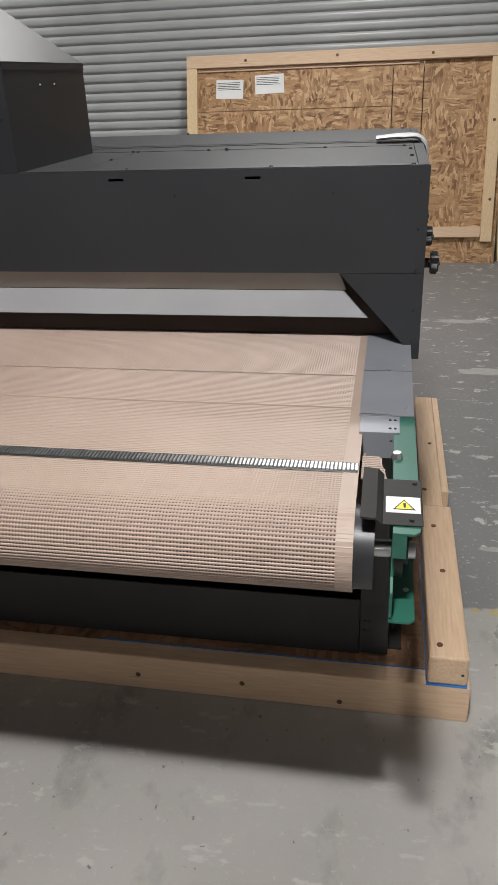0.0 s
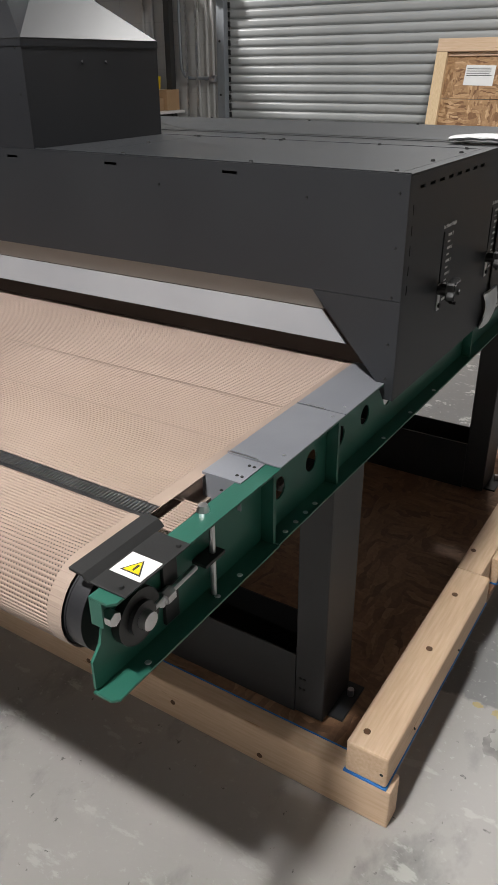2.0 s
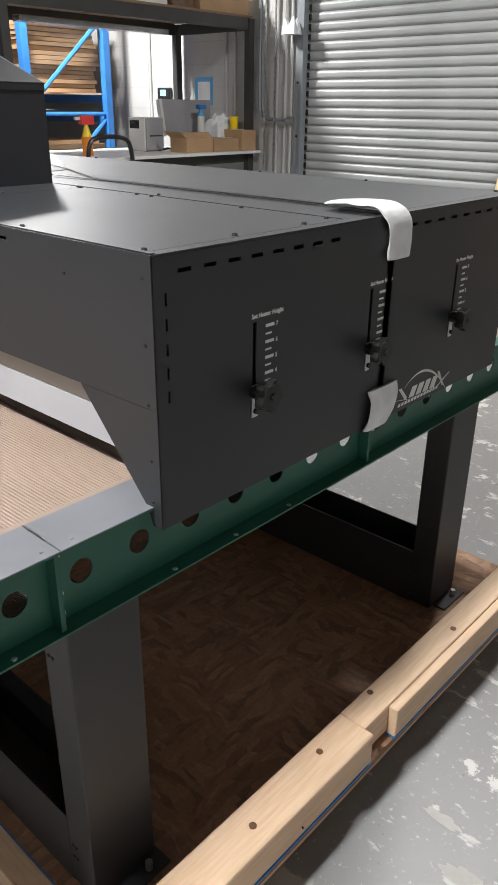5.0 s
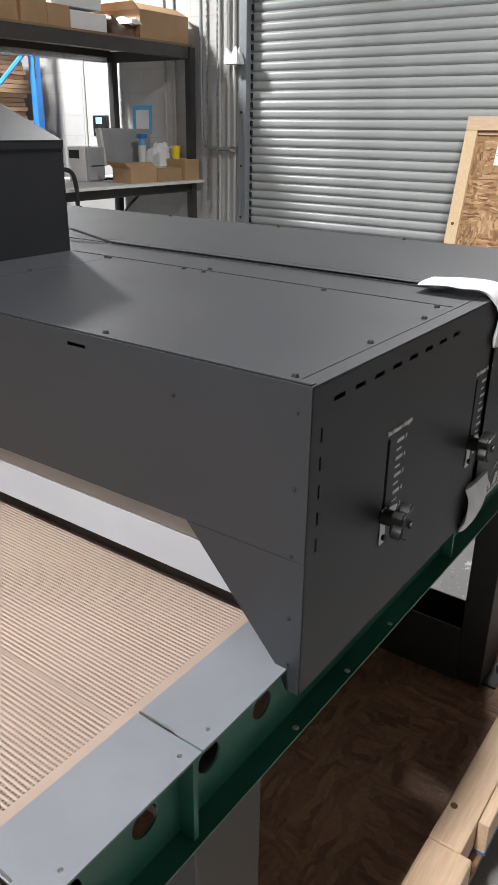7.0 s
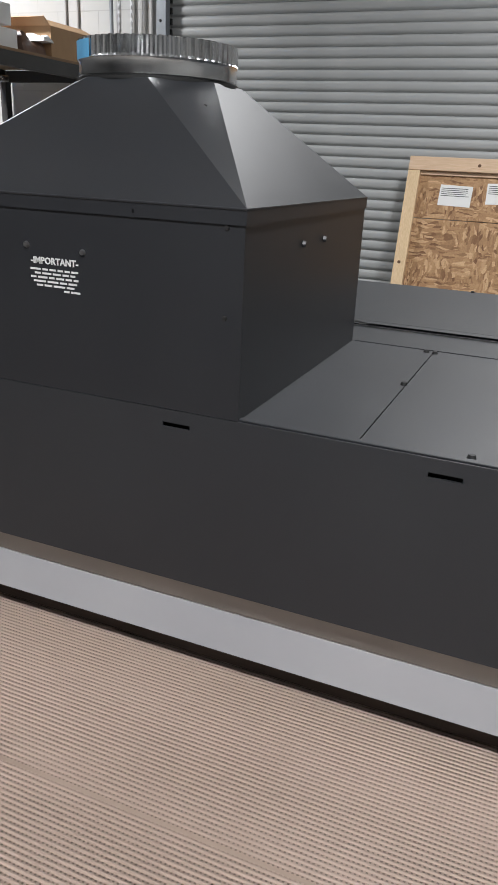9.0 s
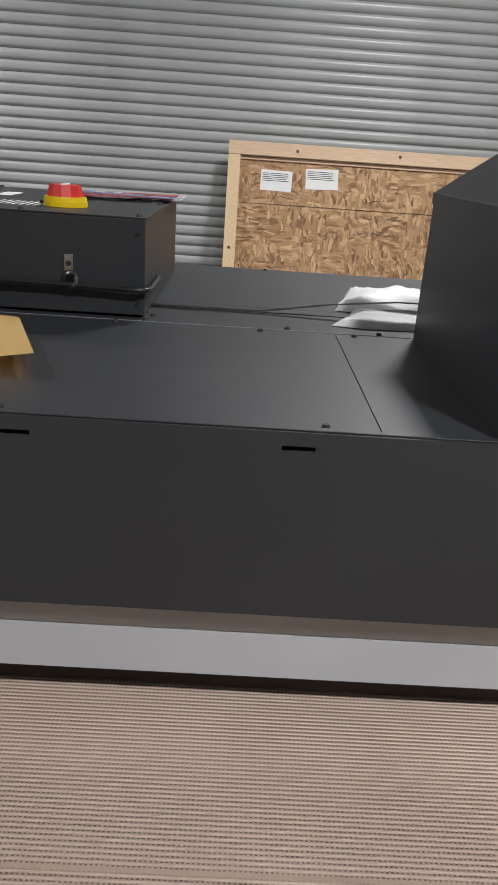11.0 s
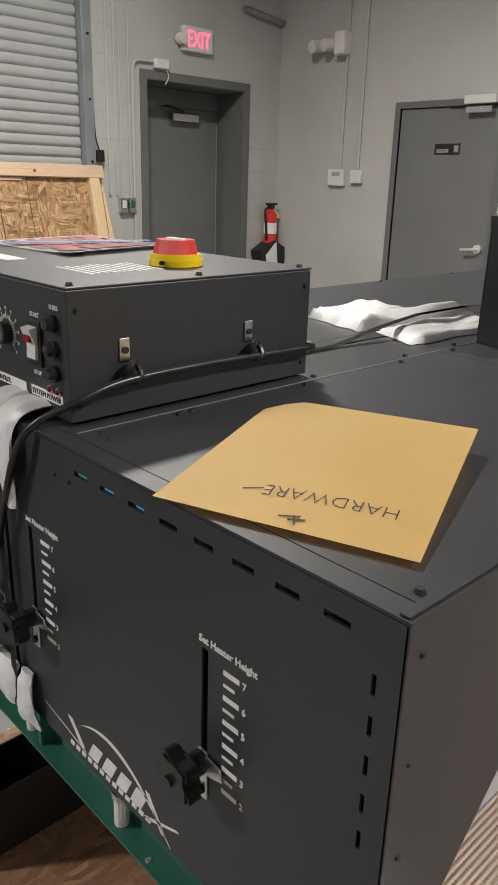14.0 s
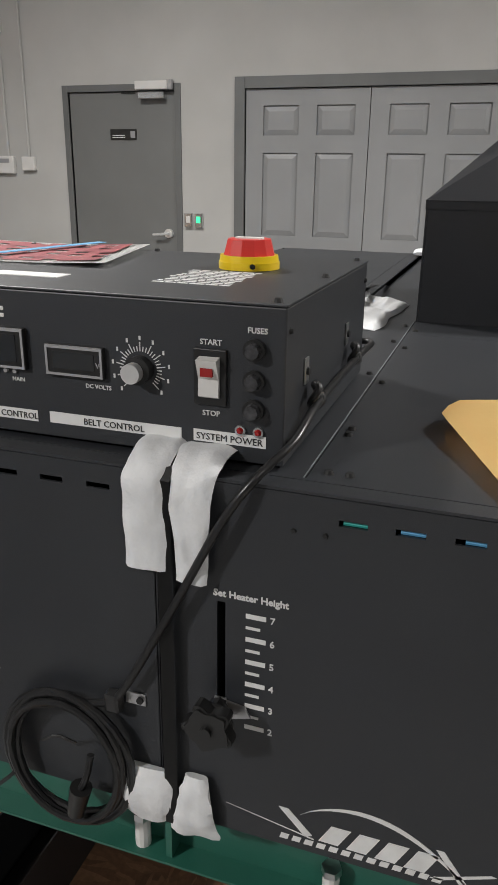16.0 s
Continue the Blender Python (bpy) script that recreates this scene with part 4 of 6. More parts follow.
part("face", prism([(-W + 0.175, 1.0065), (-0.175, 1.0065), (-0.118, 0.944), (-W + 0.118, 0.944)], "y", 0.031, 0.034), PLATE, shield)
# sheet added across the throat, its dark brown standing for the shade inside
part("throat_shade", box(-W + 0.06, -0.06, 0.078, 0.084, 0.890, 1.06), surf("throat_shade_brown", (0.05, 0.035, 0.028), (0.07, 0.05, 0.04), 6, 0.7), shield, "dark brown sheet added as the shade in the oven throat")
for x0, x1 in ((-0.06, -0.03), (-W + 0.03, -W + 0.06)):
    part("end_bracket", box(x0, x1, 0.03, 0.076, 0.893, 0.95), DARKBLK, shield)

# ---- exhaust hood ----
hood = thing("exhaust_hood", ((HX0 + HX1) / 2, HY1 / 2, TOP), "black sheet-metal exhaust hood tapering to a round collar", "exhaust hood")
z0 = TOP + 0.0005
part("front_wall", sheet("y", 0.001, 0.004, HX0, HX1, z0, HZ), HOODBLK, hood)
part("back_wall", sheet("y", HY1 - 0.003, HY1, HX0, HX1, z0, HZ), HOODBLK, hood)
part("side_wall", sheet("x", HX1 - 0.003, HX1, 0.0045, HY1 - 0.0035, z0, HZ), HOODBLK, hood)
part("side_wall", sheet("x", HX0, HX0 + 0.003, 0.0045, HY1 - 0.0035, z0, HZ), HOODBLK, hood)
cx, cy = (HX0 + HX1) / 2, HY1 / 2
base = [(HX0 - 0.002, -0.001), (HX1 + 0.002, -0.001), (HX1 + 0.002, HY1 + 0.001), (HX0 - 0.002, HY1 + 0.001)]
f_, g_, ZT = 0.042, 0.101, 1.634
octo = [(cx - f_, cy - g_), (cx + f_, cy - g_), (cx + g_, cy - f_), (cx + g_, cy + f_), (cx + f_, cy + g_), (cx - f_, cy + g_), (cx - g_, cy + f_), (cx - g_, cy - f_)]
bm = bmesh.new()
lip = [bm.verts.new((u, v, HZ - 0.014)) for u, v in base]
bb = [bm.verts.new((u, v, HZ + 0.002)) for u, v in base]
oo = [bm.verts.new((u, v, ZT)) for u, v in octo]
for k in range(4):
    bm.faces.new((lip[k], lip[(k + 1) % 4], bb[(k + 1) % 4], bb[k]))
bm.faces.new((bb[0], bb[1], oo[1], oo[0]))
bm.faces.new((bb[1], oo[2], oo[1]))
bm.faces.new((bb[1], bb[2], oo[3], oo[2]))
bm.faces.new((bb[2], oo[4], oo[3]))
bm.faces.new((bb[2], bb[3], oo[5], oo[4]))
bm.faces.new((bb[3], oo[6], oo[5]))
bm.faces.new((bb[3], bb[0], oo[7], oo[6]))
bm.faces.new((bb[0], oo[0], oo[7]))
bm.faces.new(oo)
part("transition", bm, HOODBLK, hood)
part("seam_bead", box(HX0 - 0.0025, HX1 + 0.0025, -0.002, HY1 + 0.002, HZ + 0.0005, HZ + 0.003, 0.0008), HOODBLK, hood)
# galvanised collar with a crimped rim
bm = bmesh.new()
n, rings = 240, []
for z, r, w in ((ZT - 0.004, 0.098, 0), (ZT + 0.003, 0.1005, 0), (ZT + 0.0045, 0.1025, 0), (ZT + 0.020, 0.1015, 0), (ZT + 0.023, 0.1035, 0), (ZT + 0.026, 0.101, 0.0018), (ZT + 0.046, 0.100, 0.0026), (ZT + 0.0465, 0.097, 0.0026), (ZT + 0.02, 0.098, 0.0)):
    rings.append([bm.verts.new((cx + (r + w * (1 if k % 4 < 2 else -1)) * math.cos(math.tau * k / n), cy + (r + w * (1 if k % 4 < 2 else -1)) * math.sin(math.tau * k / n), z)) for k in range(n)])
for a, b in zip(rings, rings[1:]):
    for k in range(n):
        bm.faces.new((a[k], a[(k + 1) % n], b[(k + 1) % n], b[k]))
collar = part("duct_collar", bm, GALV, hood, "shiny galvanised crimped duct collar", smooth=True)
bm = bmesh.new()
for k in range(6):
    a0, a1 = radians(221 + 4.2 * k), radians(225.2 + 4.2 * k)
    q = [bm.verts.new((cx + 0.1045 * math.cos(a), cy + 0.1045 * math.sin(a), z)) for a, z in ((a0, ZT + 0.022), (a1, ZT + 0.022), (a1, ZT + 0.043), (a0, ZT + 0.043))]
    bm.faces.new(q)
part("tape_patch", bm, BLUETAPE, collar, "blue tape")
# dark disc added as the shadow line at the collar's foot
part("collar_shadow", rod((cx, cy, ZT - 0.002), (cx, cy, ZT + 0.002), 0.1045, 40), DARKBLK, collar)
screws([(-0.91, y, 1.454) for y in (0.184, 0.267)], (1, 0, 0), hood, 0.0045, 0.004, ROLLER)
screws([(-1.184, 0.001, 1.446), (-1.107, 0.001, 1.443)], (0, -1, 0), hood, 0.004, 0.003, STEEL)
screws([(HX1 - 0.02, 0.001, 1.39), (HX1 - 0.02, 0.001, 1.483), (HX1 - 0.13, 0.001, 1.492)], (0, -1, 0), hood, 0.003, 0.002)
screws([(HX1 - 0.012 - 0.105 * q, 0.045 + 0.085 * q, HZ + 0.012 + 0.100 * q) for q in (0.03, 0.5, 0.92)], (0.55, 0.0, 0.83), hood, 0.0022, 0.0015)
notice = part("notice_print", box(-1.173, -1.163, 0.0002, 0.0009, 1.4275, 1.4285), WHITEINK, hood, "white printed notice")
words("notice_title", "-IMPORTANT-", 0.0105, (-1.179, 0.0005, 1.426), FACE_FRONT, WHITEINK, hood, "white printed heading", bold=0.0003)


# ---- conveyor ----
conv = thing("conveyor", (-W / 2, 0.15, 0.11), "belt conveyor with green steel rails and brown mesh belt", "conveyor")
RAIL_Y0, RAIL_Y1 = -0.83, 1.66
ZF, ZW = 0.889, 0.744          # top and underside of the rails
RY, RZ, RR = -0.718, 0.8190, 0.0665


def mir(x, s):
    return x if s > 0 else -W - x


def bx(s, x0, x1, *rest, **k):
    return box(*sorted((mir(x0, s), mir(x1, s))), *rest, **k)


def holed_web(s, y0, n, pitch, r):
    """Web of a rail with a row of round openings."""
    bm = bmesh.new()
    xs = sorted((mir(-0.052, s), mir(-0.055, s)))
    zc = 0.817
    seg = 20
    for k in range(n):
        a, b = y0 + k * pitch, y0 + (k + 1) * pitch
        yc = (a + b) / 2
        sq, ci = {}, {}
        for w in xs:
            sq[w] = [bm.verts.new((w, u, v)) for u, v in
                     [(b, zc), (b, ZF - 0.004), (yc, ZF - 0.004), (a, ZF - 0.004), (a, zc), (a, ZW + 0.004), (yc, ZW + 0.004), (b, ZW + 0.004)]]
            ci[w] = [bm.verts.new((w, yc + r * math.cos(math.tau * j / 16), zc + r * math.sin(math.tau * j / 16))) for j in range(16)]
            for j in range(8):
                c = ci[w]
                bm.faces.new((sq[w][j], sq[w][(j + 1) % 8], c[(2 * j + 2) % 16], c[2 * j + 1], c[2 * j]))
        for j in range(16):
            bm.faces.new((ci[xs[0]][j], ci[xs[0]][(j + 1) % 16], ci[xs[1]][(j + 1) % 16], ci[xs[1]][j]))
    bmesh.ops.remove_doubles(bm, verts=bm.verts[:], dist=1e-5)
    return bm


for s in (1, -1):
    # front take-up section
    pts = [(-0.794, 0.752), (-0.794, 0.795), (-0.778, 0.812), (-0.770, 0.842), (-0.782, 0.85), (-0.782, 0.885), (-0.40, 0.885), (-0.40, 0.748), (-0.785, 0.748)]
    part("rail_web", prism(pts, "x", *sorted((mir(-0.0555, s), mir(-0.0515, s)))), GREEN, conv)
    part("rail_flange", prism([(mir(u, s), v) for u, v in ((-0.0555, -0.784), (-0.026, -0.784), (-0.018, -0.776), (-0.018, -0.40), (-0.0555, -0.40))], "z", ZF - 0.0035, ZF), GREEN, conv)
    part("rail_flange", prism([(mir(u, s), v) for u, v in ((-0.0555, -0.796), (-0.026, -0.796), (-0.018, -0.788), (-0.018, -0.40), (-0.0555, -0.40))], "z", ZW, ZW + 0.0035), GREEN, conv)
    part("rail_lip", bx(s, -0.0555, -0.036, -0.784, -0.7815, 0.848, ZF - 0.004), GREEN, conv)
    # long section past the ovens
    part("rail_web", holed_web(s, -0.4015, 18, 0.1135, 0.021), GREEN, conv)
    part("rail_flange", bx(s, -0.055, -0.02, -0.397, RAIL_Y1, ZF - 0.0045, ZF - 0.001), GREEN, conv)
    part("rail_flange", bx(s, -0.055, -0.02, -0.397, RAIL_Y1, ZW, ZW + 0.0035), GREEN, conv)
    for y in (-0.40, -0.172, 0.62):
        part("splice_bar", bx(s, -0.051, -0.028, y - 0.004, y + 0.004, ZW + 0.004, ZF - 0.005), GREEN, conv)
    screws([(mir(-0.045, s), y + d, ZW) for y in (-0.40, -0.172) for d in (-0.015, 0.015)], (0, 0, -1), conv, 0.007, 0.008, STEEL)
    screws([(mir(-0.051, s), y + 0.012, z) for y in (-0.40, -0.172) for z in (0.765, 0.80, 0.865)], (s, 0, 0), conv, 0.006, 0.006, STEEL)
    screws([(mir(-0.03, s), y, ZW + 0.0035) for y in (-0.72, -0.56, -0.50, -0.36, -0.325, -0.29, -0.255, 0.05, 0.2, 0.35)], (0, 0, 1), conv, 0.005, 0.0015, STEEL)
    # grey guards over the belt edge
    g = part("edge_guard", bx(s, -0.115, -0.045, -0.470, -0.402, ZF + 0.0005, ZF + 0.0025, bevel=0.0008), GREY, conv, "grey sheet-metal guard")
    part("guard_face", bx(s, -0.115, -0.045, -0.472, -0.470, 0.842, ZF + 0.0025), GREY, conv)
    screws([(mir(x, s), y, ZF + 0.0025) for x in (-0.062, -0.053) for y in (-0.455, -0.42)], (0, 0, 1), conv, 0.003, 0.0015, DARKBLK)
    part("edge_guard", bx(s, -0.118, -0.019, -0.3975, -0.1705, ZF - 0.0005, ZF + 0.0015), GREY, conv, "grey sheet-metal guard")
    part("edge_guard", bx(s, -0.118, -0.019, -0.168, 0.10, ZF - 0.0005, ZF + 0.0015), GREY, conv, "grey sheet-metal guard")
    for y in (-0.395, -0.168):
        part("guard_edge", bx(s, -0.117, -0.062, y - 0.0012, y + 0.0012, ZF + 0.0016, ZF + 0.0032), STEEL, conv)
    screws([(mir(-0.035, s), y, ZF + 0.0015) for y in (-0.36, -0.19, -0.14)], (0, 0, 1), conv, 0.003, 0.0015, STEEL)
    screws([(mir(-0.05, s), -0.56, ZF)], (0, 0, 1), conv, 0.010, 0.010, STEEL)
    screws([(mir(-0.06, s), -0.50, ZF)], (0, 0, 1), conv, 0.003, 0.001, HOLE_SHADE)
    # nip guard over the roller end
    guard = part("nip_guard", bx(s, -0.072, -0.014, -0.766, -0.637, ZF + 0.0005, ZF + 0.003, bevel=0.001), DARKBLK, conv, "black steel nip guard")
    part("guard_flap", prism([(mir(u, s), v) for u, v in ((-0.069, ZF + 0.0025), (-0.072, ZF + 0.001), (-0.080, ZF + 0.009), (-0.100, ZF + 0.010), (-0.101, ZF + 0.014), (-0.079, ZF + 0.012))], "y", -0.768, -0.622), DARKBLK, guard)
    screws([(mir(x, s), y, ZF + 0.003) for x, y in ((-0.024, -0.650), (-0.030, -0.754))], (0, 0, 1), guard, 0.004, 0.003, DARKBLK)
    lab = part("warning_label", bx(s, -0.066, -0.017, -0.735, -0.691, ZF + 0.003, ZF + 0.0036), PAPER, guard, "white and yellow warning label")
    part("warning_triangle", prism([(mir(u, s), v) for u, v in ((-0.056, -0.7270), (-0.024, -0.7270), (-0.040, -0.6990))], "z", ZF + 0.0036, ZF + 0.004), INK, lab)
    part("warning_triangle", prism([(mir(u, s), v) for u, v in ((-0.0525, -0.7250), (-0.0275, -0.7250), (-0.040, -0.7025))], "z", ZF + 0.004, ZF + 0.0043), YELLOW, lab)
    part("warning_mark", prism([(mir(u, s), v) for u, v in ((-0.041, -0.7220), (-0.038, -0.7220), (-0.0375, -0.7100), (-0.0415, -0.7100))], "z", ZF + 0.0043, ZF + 0.0046), INK, lab)
    # bearing, shaft and take-up hardware inside the channel
    bearing = part("bearing_block", rod((mir(-0.051, s), RY, RZ), (mir(-0.038, s), RY, RZ), 0.040, 24), PLASTIC, conv, "black flange bearing", smooth=True)
    part("bearing_ring", rod((mir(-0.038, s), RY, RZ), (mir(-0.031, s), RY, RZ), 0.024, 24), ROLLER, bearing, smooth=True)
    part("shaft", rod((mir(-0.12, s), RY, RZ), (mir(-0.020, s), RY, RZ), 0.013, 18), STEEL, bearing, smooth=True)
    for dy, dz in ((-0.045, 0.028), (0.045, -0.006)):
        part("bearing_bolt", rod((mir(-0.051, s), RY + dy, RZ + dz), (mir(-0.036, s), RY + dy, RZ + dz), 0.010, 6), STEEL, bearing)
    part("takeup_plate", bx(s, -0.051, -0.045, -0.660, -0.630, 0.758, 0.872, bevel=0.001), PLASTIC, conv)
    part("takeup_screw", rod((mir(-0.038, s), -0.70, 0.815), (mir(-0.038, s), -0.60, 0.822), 0.005, 10), STEEL, conv)
    part("takeup_nut", rod((mir(-0.038, s), -0.672, 0.816), (mir(-0.038, s), -0.655, 0.817), 0.011, 6), STEEL, conv)
    part("cable_clip", bx(s, -0.050, -0.024, -0.592, -0.545, 0.818, 0.824, bevel=0.001), PLASTIC, conv)
    part("hanger_rod", rod((mir(-0.036, s), -0.56, 0.75), (mir(-0.036, s), -0.56, ZF), 0.0045, 8), STEEL, conv)
    # legs
    for y0 in (-0.165, 1.035):
        leg = part("leg", bx(s, -0.108, -0.036, y0, y0 + 0.14, 0.117, ZW, bevel=0.003), LEGBLK, conv, "black steel leg")
        part("foot_plate", bx(s, -0.125, 0.0, y0 + 0.03, y0 + 0.15, 0.1105, 0.1165, bevel=0.001), LEGBLK, leg)
        part("anchor_bolt", rod((mir(-0.018, s), y0 + 0.11, 0.1165), (mir(-0.018, s), y0 + 0.11, 0.135), 0.008, 6), STEEL, leg)
        screws([(mir(x, s), y0, z) for x in (-0.095, -0.085) for z in (0.66, 0.69, 0.22, 0.19)], (0, -1, 0), leg, 0.004, 0.002)
for y0 in (-0.164, 1.036):
    for y in (y0, y0 + 0.134):
        part("cross_beam", box(-W + 0.109, -0.109, y, y + 0.004, 0.112, 0.282), LEGBLK, conv)
    part("cross_beam_base", box(-W + 0.109, -0.109, y0 + 0.005, y0 + 0.133, 0.112, 0.118), LEGBLK, conv)
    part("top_tie", box(-W + 0.109, -0.109, y0 + 0.04, y0 + 0.10, 0.66, 0.72), LEGBLK, conv)

# end rollers
for yc in (RY, RAIL_Y1 - 0.10):
    part("roller", rod((-W + 0.106, yc, RZ), (-0.106, yc, RZ), RR - 0.003, 40), ROLLER, conv, "dark steel roller", smooth=True)
    for x0, x1 in ((-0.106, -0.080), (-W + 0.080, -W + 0.106)):
        part("roller_cap", rod((x0, yc, RZ), (x1, yc, RZ), RR - 0.004, 40), ROLLER, conv, smooth=True)
# added sheet; its brown sets how dark the belt's openings look
part("mesh_backing", box(-W + 0.1, -0.1, -0.50, 1.50, 0.845, 0.849), surf("mesh_backing_brown", (0.23, 0.175, 0.145), (0.28, 0.215, 0.18), 6, 0.6), conv, "brown sheet added under the belt to tone its openings")

# open-mesh belt: cross yarns, long yarns, edge tapes and the lacing
BX0, BX1, YE = -W + 0.110, -0.110, 1.50


def along(u):
    """A place on the belt's loop, u metres from the far end of its top run: y, z and the outward normal."""
    flat = YE - RY
    if u < flat:
        return YE - u, RZ + RR, 0.0, 1.0
    a = (u - flat) / RR
    if a < math.pi:
        return RY - RR * math.sin(a), RZ + RR * math.cos(a), -math.sin(a), math.cos(a)
    return RY + (a - math.pi) * RR, RZ - RR, 0.0, -1.0


LOOP = (YE - RY) + math.pi * RR + 0.55
START = YE - 0.17
STEP = 0.0064
verts, faces = [], []


def ribbon(us, x0, x1, lift, thick):
    """A band along the loop between x0 and x1."""
    base_i = len(verts)
    for u in us:
        y, z, ny, nz = along(u)
        for x, h in ((x0, lift), (x1, lift), (x1, lift - thick), (x0, lift - thick)):
            verts.append((x, y + ny * h, z + nz * h))
    for k in range(len(us) - 1):
        a, b = base_i + 4 * k, base_i + 4 * k + 4
        for i in range(4):
            j = (i + 1) % 4
            faces.append((a + i, a + j, b + j, b + i))


def crown(u, w, x0, x1, h):
    """One cross yarn with a rounded top."""
    base_i = len(verts)
    prof = ((0.0, 0.0), (0.2, 0.75), (0.5, 1.0), (0.8, 0.75), (1.0, 0.0))
    for s, k in prof:
        y, z, ny, nz = along(u + s * w)
        for x in (x0, x1):
            verts.append((x, y + ny * h * k, z + nz * h * k))
    for i in range(4):
        a = base_i + 2 * i
        faces.append((a, a + 1, a + 3, a + 2))


curve_us = [START, YE + 0.45, YE - RY] + [YE - RY + math.pi * RR * k / 14 for k in range(1, 15)] + [LOOP]
for k in range(int((LOOP - START) / STEP)):
    u = START + k * STEP
    crown(u, 0.0044, BX0, BX1, 0.0015)
nx = int((BX1 - BX0) / 0.0052)
for k in range(nx):
    x = BX0 + (k + 0.5) * (BX1 - BX0) / nx
    ribbon(curve_us, x - 0.0013, x + 0.0013, 0.0005, 0.0008)
me = bpy.data.meshes.new("belt")
me.from_pydata(verts, [], faces)
me.materials.append(BELT)
belt = new("belt", me)
belt.parent, belt.matrix_parent_inverse = conv, WORLD[conv.name].inverted()
belt["label"], belt["kind"] = "brown open-mesh heat-resistant belt", "stuff"
for x0, x1 in ((BX0 - 0.001, BX0 + 0.024), (BX1 - 0.024, BX1 + 0.001)):
    verts, faces = [], []
    ribbon(curve_us, x0, x1, 0.0016, 0.0008)
    bm = bmesh.new()
    vs = [bm.verts.new(v) for v in verts]
    for fc in faces:
        bm.faces.new([vs[i] for i in fc])
    part("edge_tape", bm, BAND, belt, "pale edge tape")
for s in (1, -1):
    bm = bmesh.new()
    for k in range(13):
        y = -0.606 + 0.0062 * k
        bx(s, -0.106, -0.064 - 0.0011 * k, y, y + 0.0034, 0.8715, 0.8730, bm=bm)
    for k in range(7):
        bx(s, -0.104 + 0.0055 * k, -0.101 + 0.0055 * k, -0.606, -0.532 if k < 6 else -0.57, 0.8708, 0.8722, bm=bm)
    part("mesh_tab", bm, BELT, belt, "loose end of brown mesh")["kind"] = "stuff"
SEAM = YE + 0.598
verts, faces = [], []
ribbon([SEAM - 0.017, SEAM + 0.017], BX0, BX1, 0.0019, 0.0006)
bm = bmesh.new()
vs = [bm.verts.new(v) for v in verts]
for fc in faces:
    bm.faces.new([vs[i] for i in fc])
part("lacing_strip", bm, LACE, belt, "black belt joint")
bm = bmesh.new()
k = 0
while BX0 + 0.0065 * k < BX1 - 0.006:
    x = BX0 + 0.003 + 0.0065 * k
    box(x, x + 0.0035, -0.609, -0.587, RZ + RR + 0.0018, RZ + RR + 0.0042, bm=bm)
    k += 1
part("lacing", bm, STEEL, belt, "row of steel lacing hooks")["kind"] = "stuff"
for u in (YE + 0.19, YE + 0.36):
    verts, faces = [], []
    ribbon([u, u + 0.0045], BX0, BX1, 0.0019, 0.0018)
    bm = bmesh.new()
    vs = [bm.verts.new(v) for v in verts]
    for fc in faces:
        bm.faces.new([vs[i] for i in fc])
    part("belt_crease", bm, BAND, belt)
for y, mt in ((0.412, surf("teal_wire", (0.03, 0.35, 0.30), (0.05, 0.42, 0.38), 9, 0.4)), (0.361, BLUETAPE), (0.306, BLUETAPE)):
    part("wire", rod((-W + 0.0062, y - 0.013, 1.2497), (-W + 0.0062, y + 0.013, 1.2497), 0.0030, 8), mt, front_oven, "blue wire behind the slot")

# ---- control box ----
CX0, CX1, CY0, CY1, CZ0, CZ1 = -2.205, -1.812, 0.493, 1.03, 1.281, 1.435
ctl = thing("control_box", (-2.0, 0.8, TOP), "black steel control box with dials, switch and white labels", "control box")
part("case", box(CX0, CX1, CY0, CY1, CZ0, CZ1 - 0.003, 0.0015), BLACK, ctl)
part("lid", box(CX0 - 0.001, CX1 + 0.001, CY0 - 0.001, CY1 + 0.001, CZ1 - 0.0025, CZ1, 0.0008), BLACK, ctl)
part("base_channel", box(CX0 + 0.03, CX1 - 0.03, CY0 + 0.03, CY1 - 0.03, TOP + 0.0005, CZ0 - 0.0005), DARKBLK, ctl)
screws([(x, y, CZ1) for x in (CX0 + 0.012, CX1 - 0.012, (CX0 + CX1) / 2) for y in (CY0 + 0.012, CY1 - 0.02)], (0, 0, 1), ctl, 0.0048, 0.004)
screws([(CX0 + 0.012, 0.85, CZ1), (CX1 - 0.012, 0.8, CZ1)], (0, 0, 1), ctl, 0.0048, 0.004)
screws([(x, CY0, z) for x in (CX1 - 0.012, CX0 + 0.012) for z in (1.41, 1.30)], (0, -1, 0), ctl, 0.0035, 0.003)


SHIFT = -0.007


def panel_box(name, y0, y1, z0, z1, d, material, label="", parent=None, bevel=0.0008, d0=0.0):
    return part(name, box(CX0 - d, CX0 - d0, y0 + SHIFT, y1 + SHIFT, z0, z1, bevel), material, parent or ctl, label)


def panel_disc(name, y, z, r, d, material, label="", parent=None, seg=20, d0=0.0, r2=None):
    return part(name, rod((CX0 - d0, y + SHIFT, z), (CX0 - d, y + SHIFT, z), r, seg, r2=r2), material, parent or ctl, label, smooth=True)


def panel_words(text, y, z, size, material=None, align="CENTER", d=0.0006, bold=0.0001, parent=None):
    return words("print", text, size, (CX0 - d, y + SHIFT, z), FACE_LEFT, material or WHITEINK, parent or ctl, "", align, 1.0, bold)


FUSE = surf("glossy_fuse_cap", (0.018, 0.018, 0.02), (0.07, 0.07, 0.075), 160, 0.12)
# rocker switch
bez = panel_box("switch_bezel", 0.556, 0.589, 1.336, 1.390, 0.004, PLASTIC, "black rocker switch bezel")
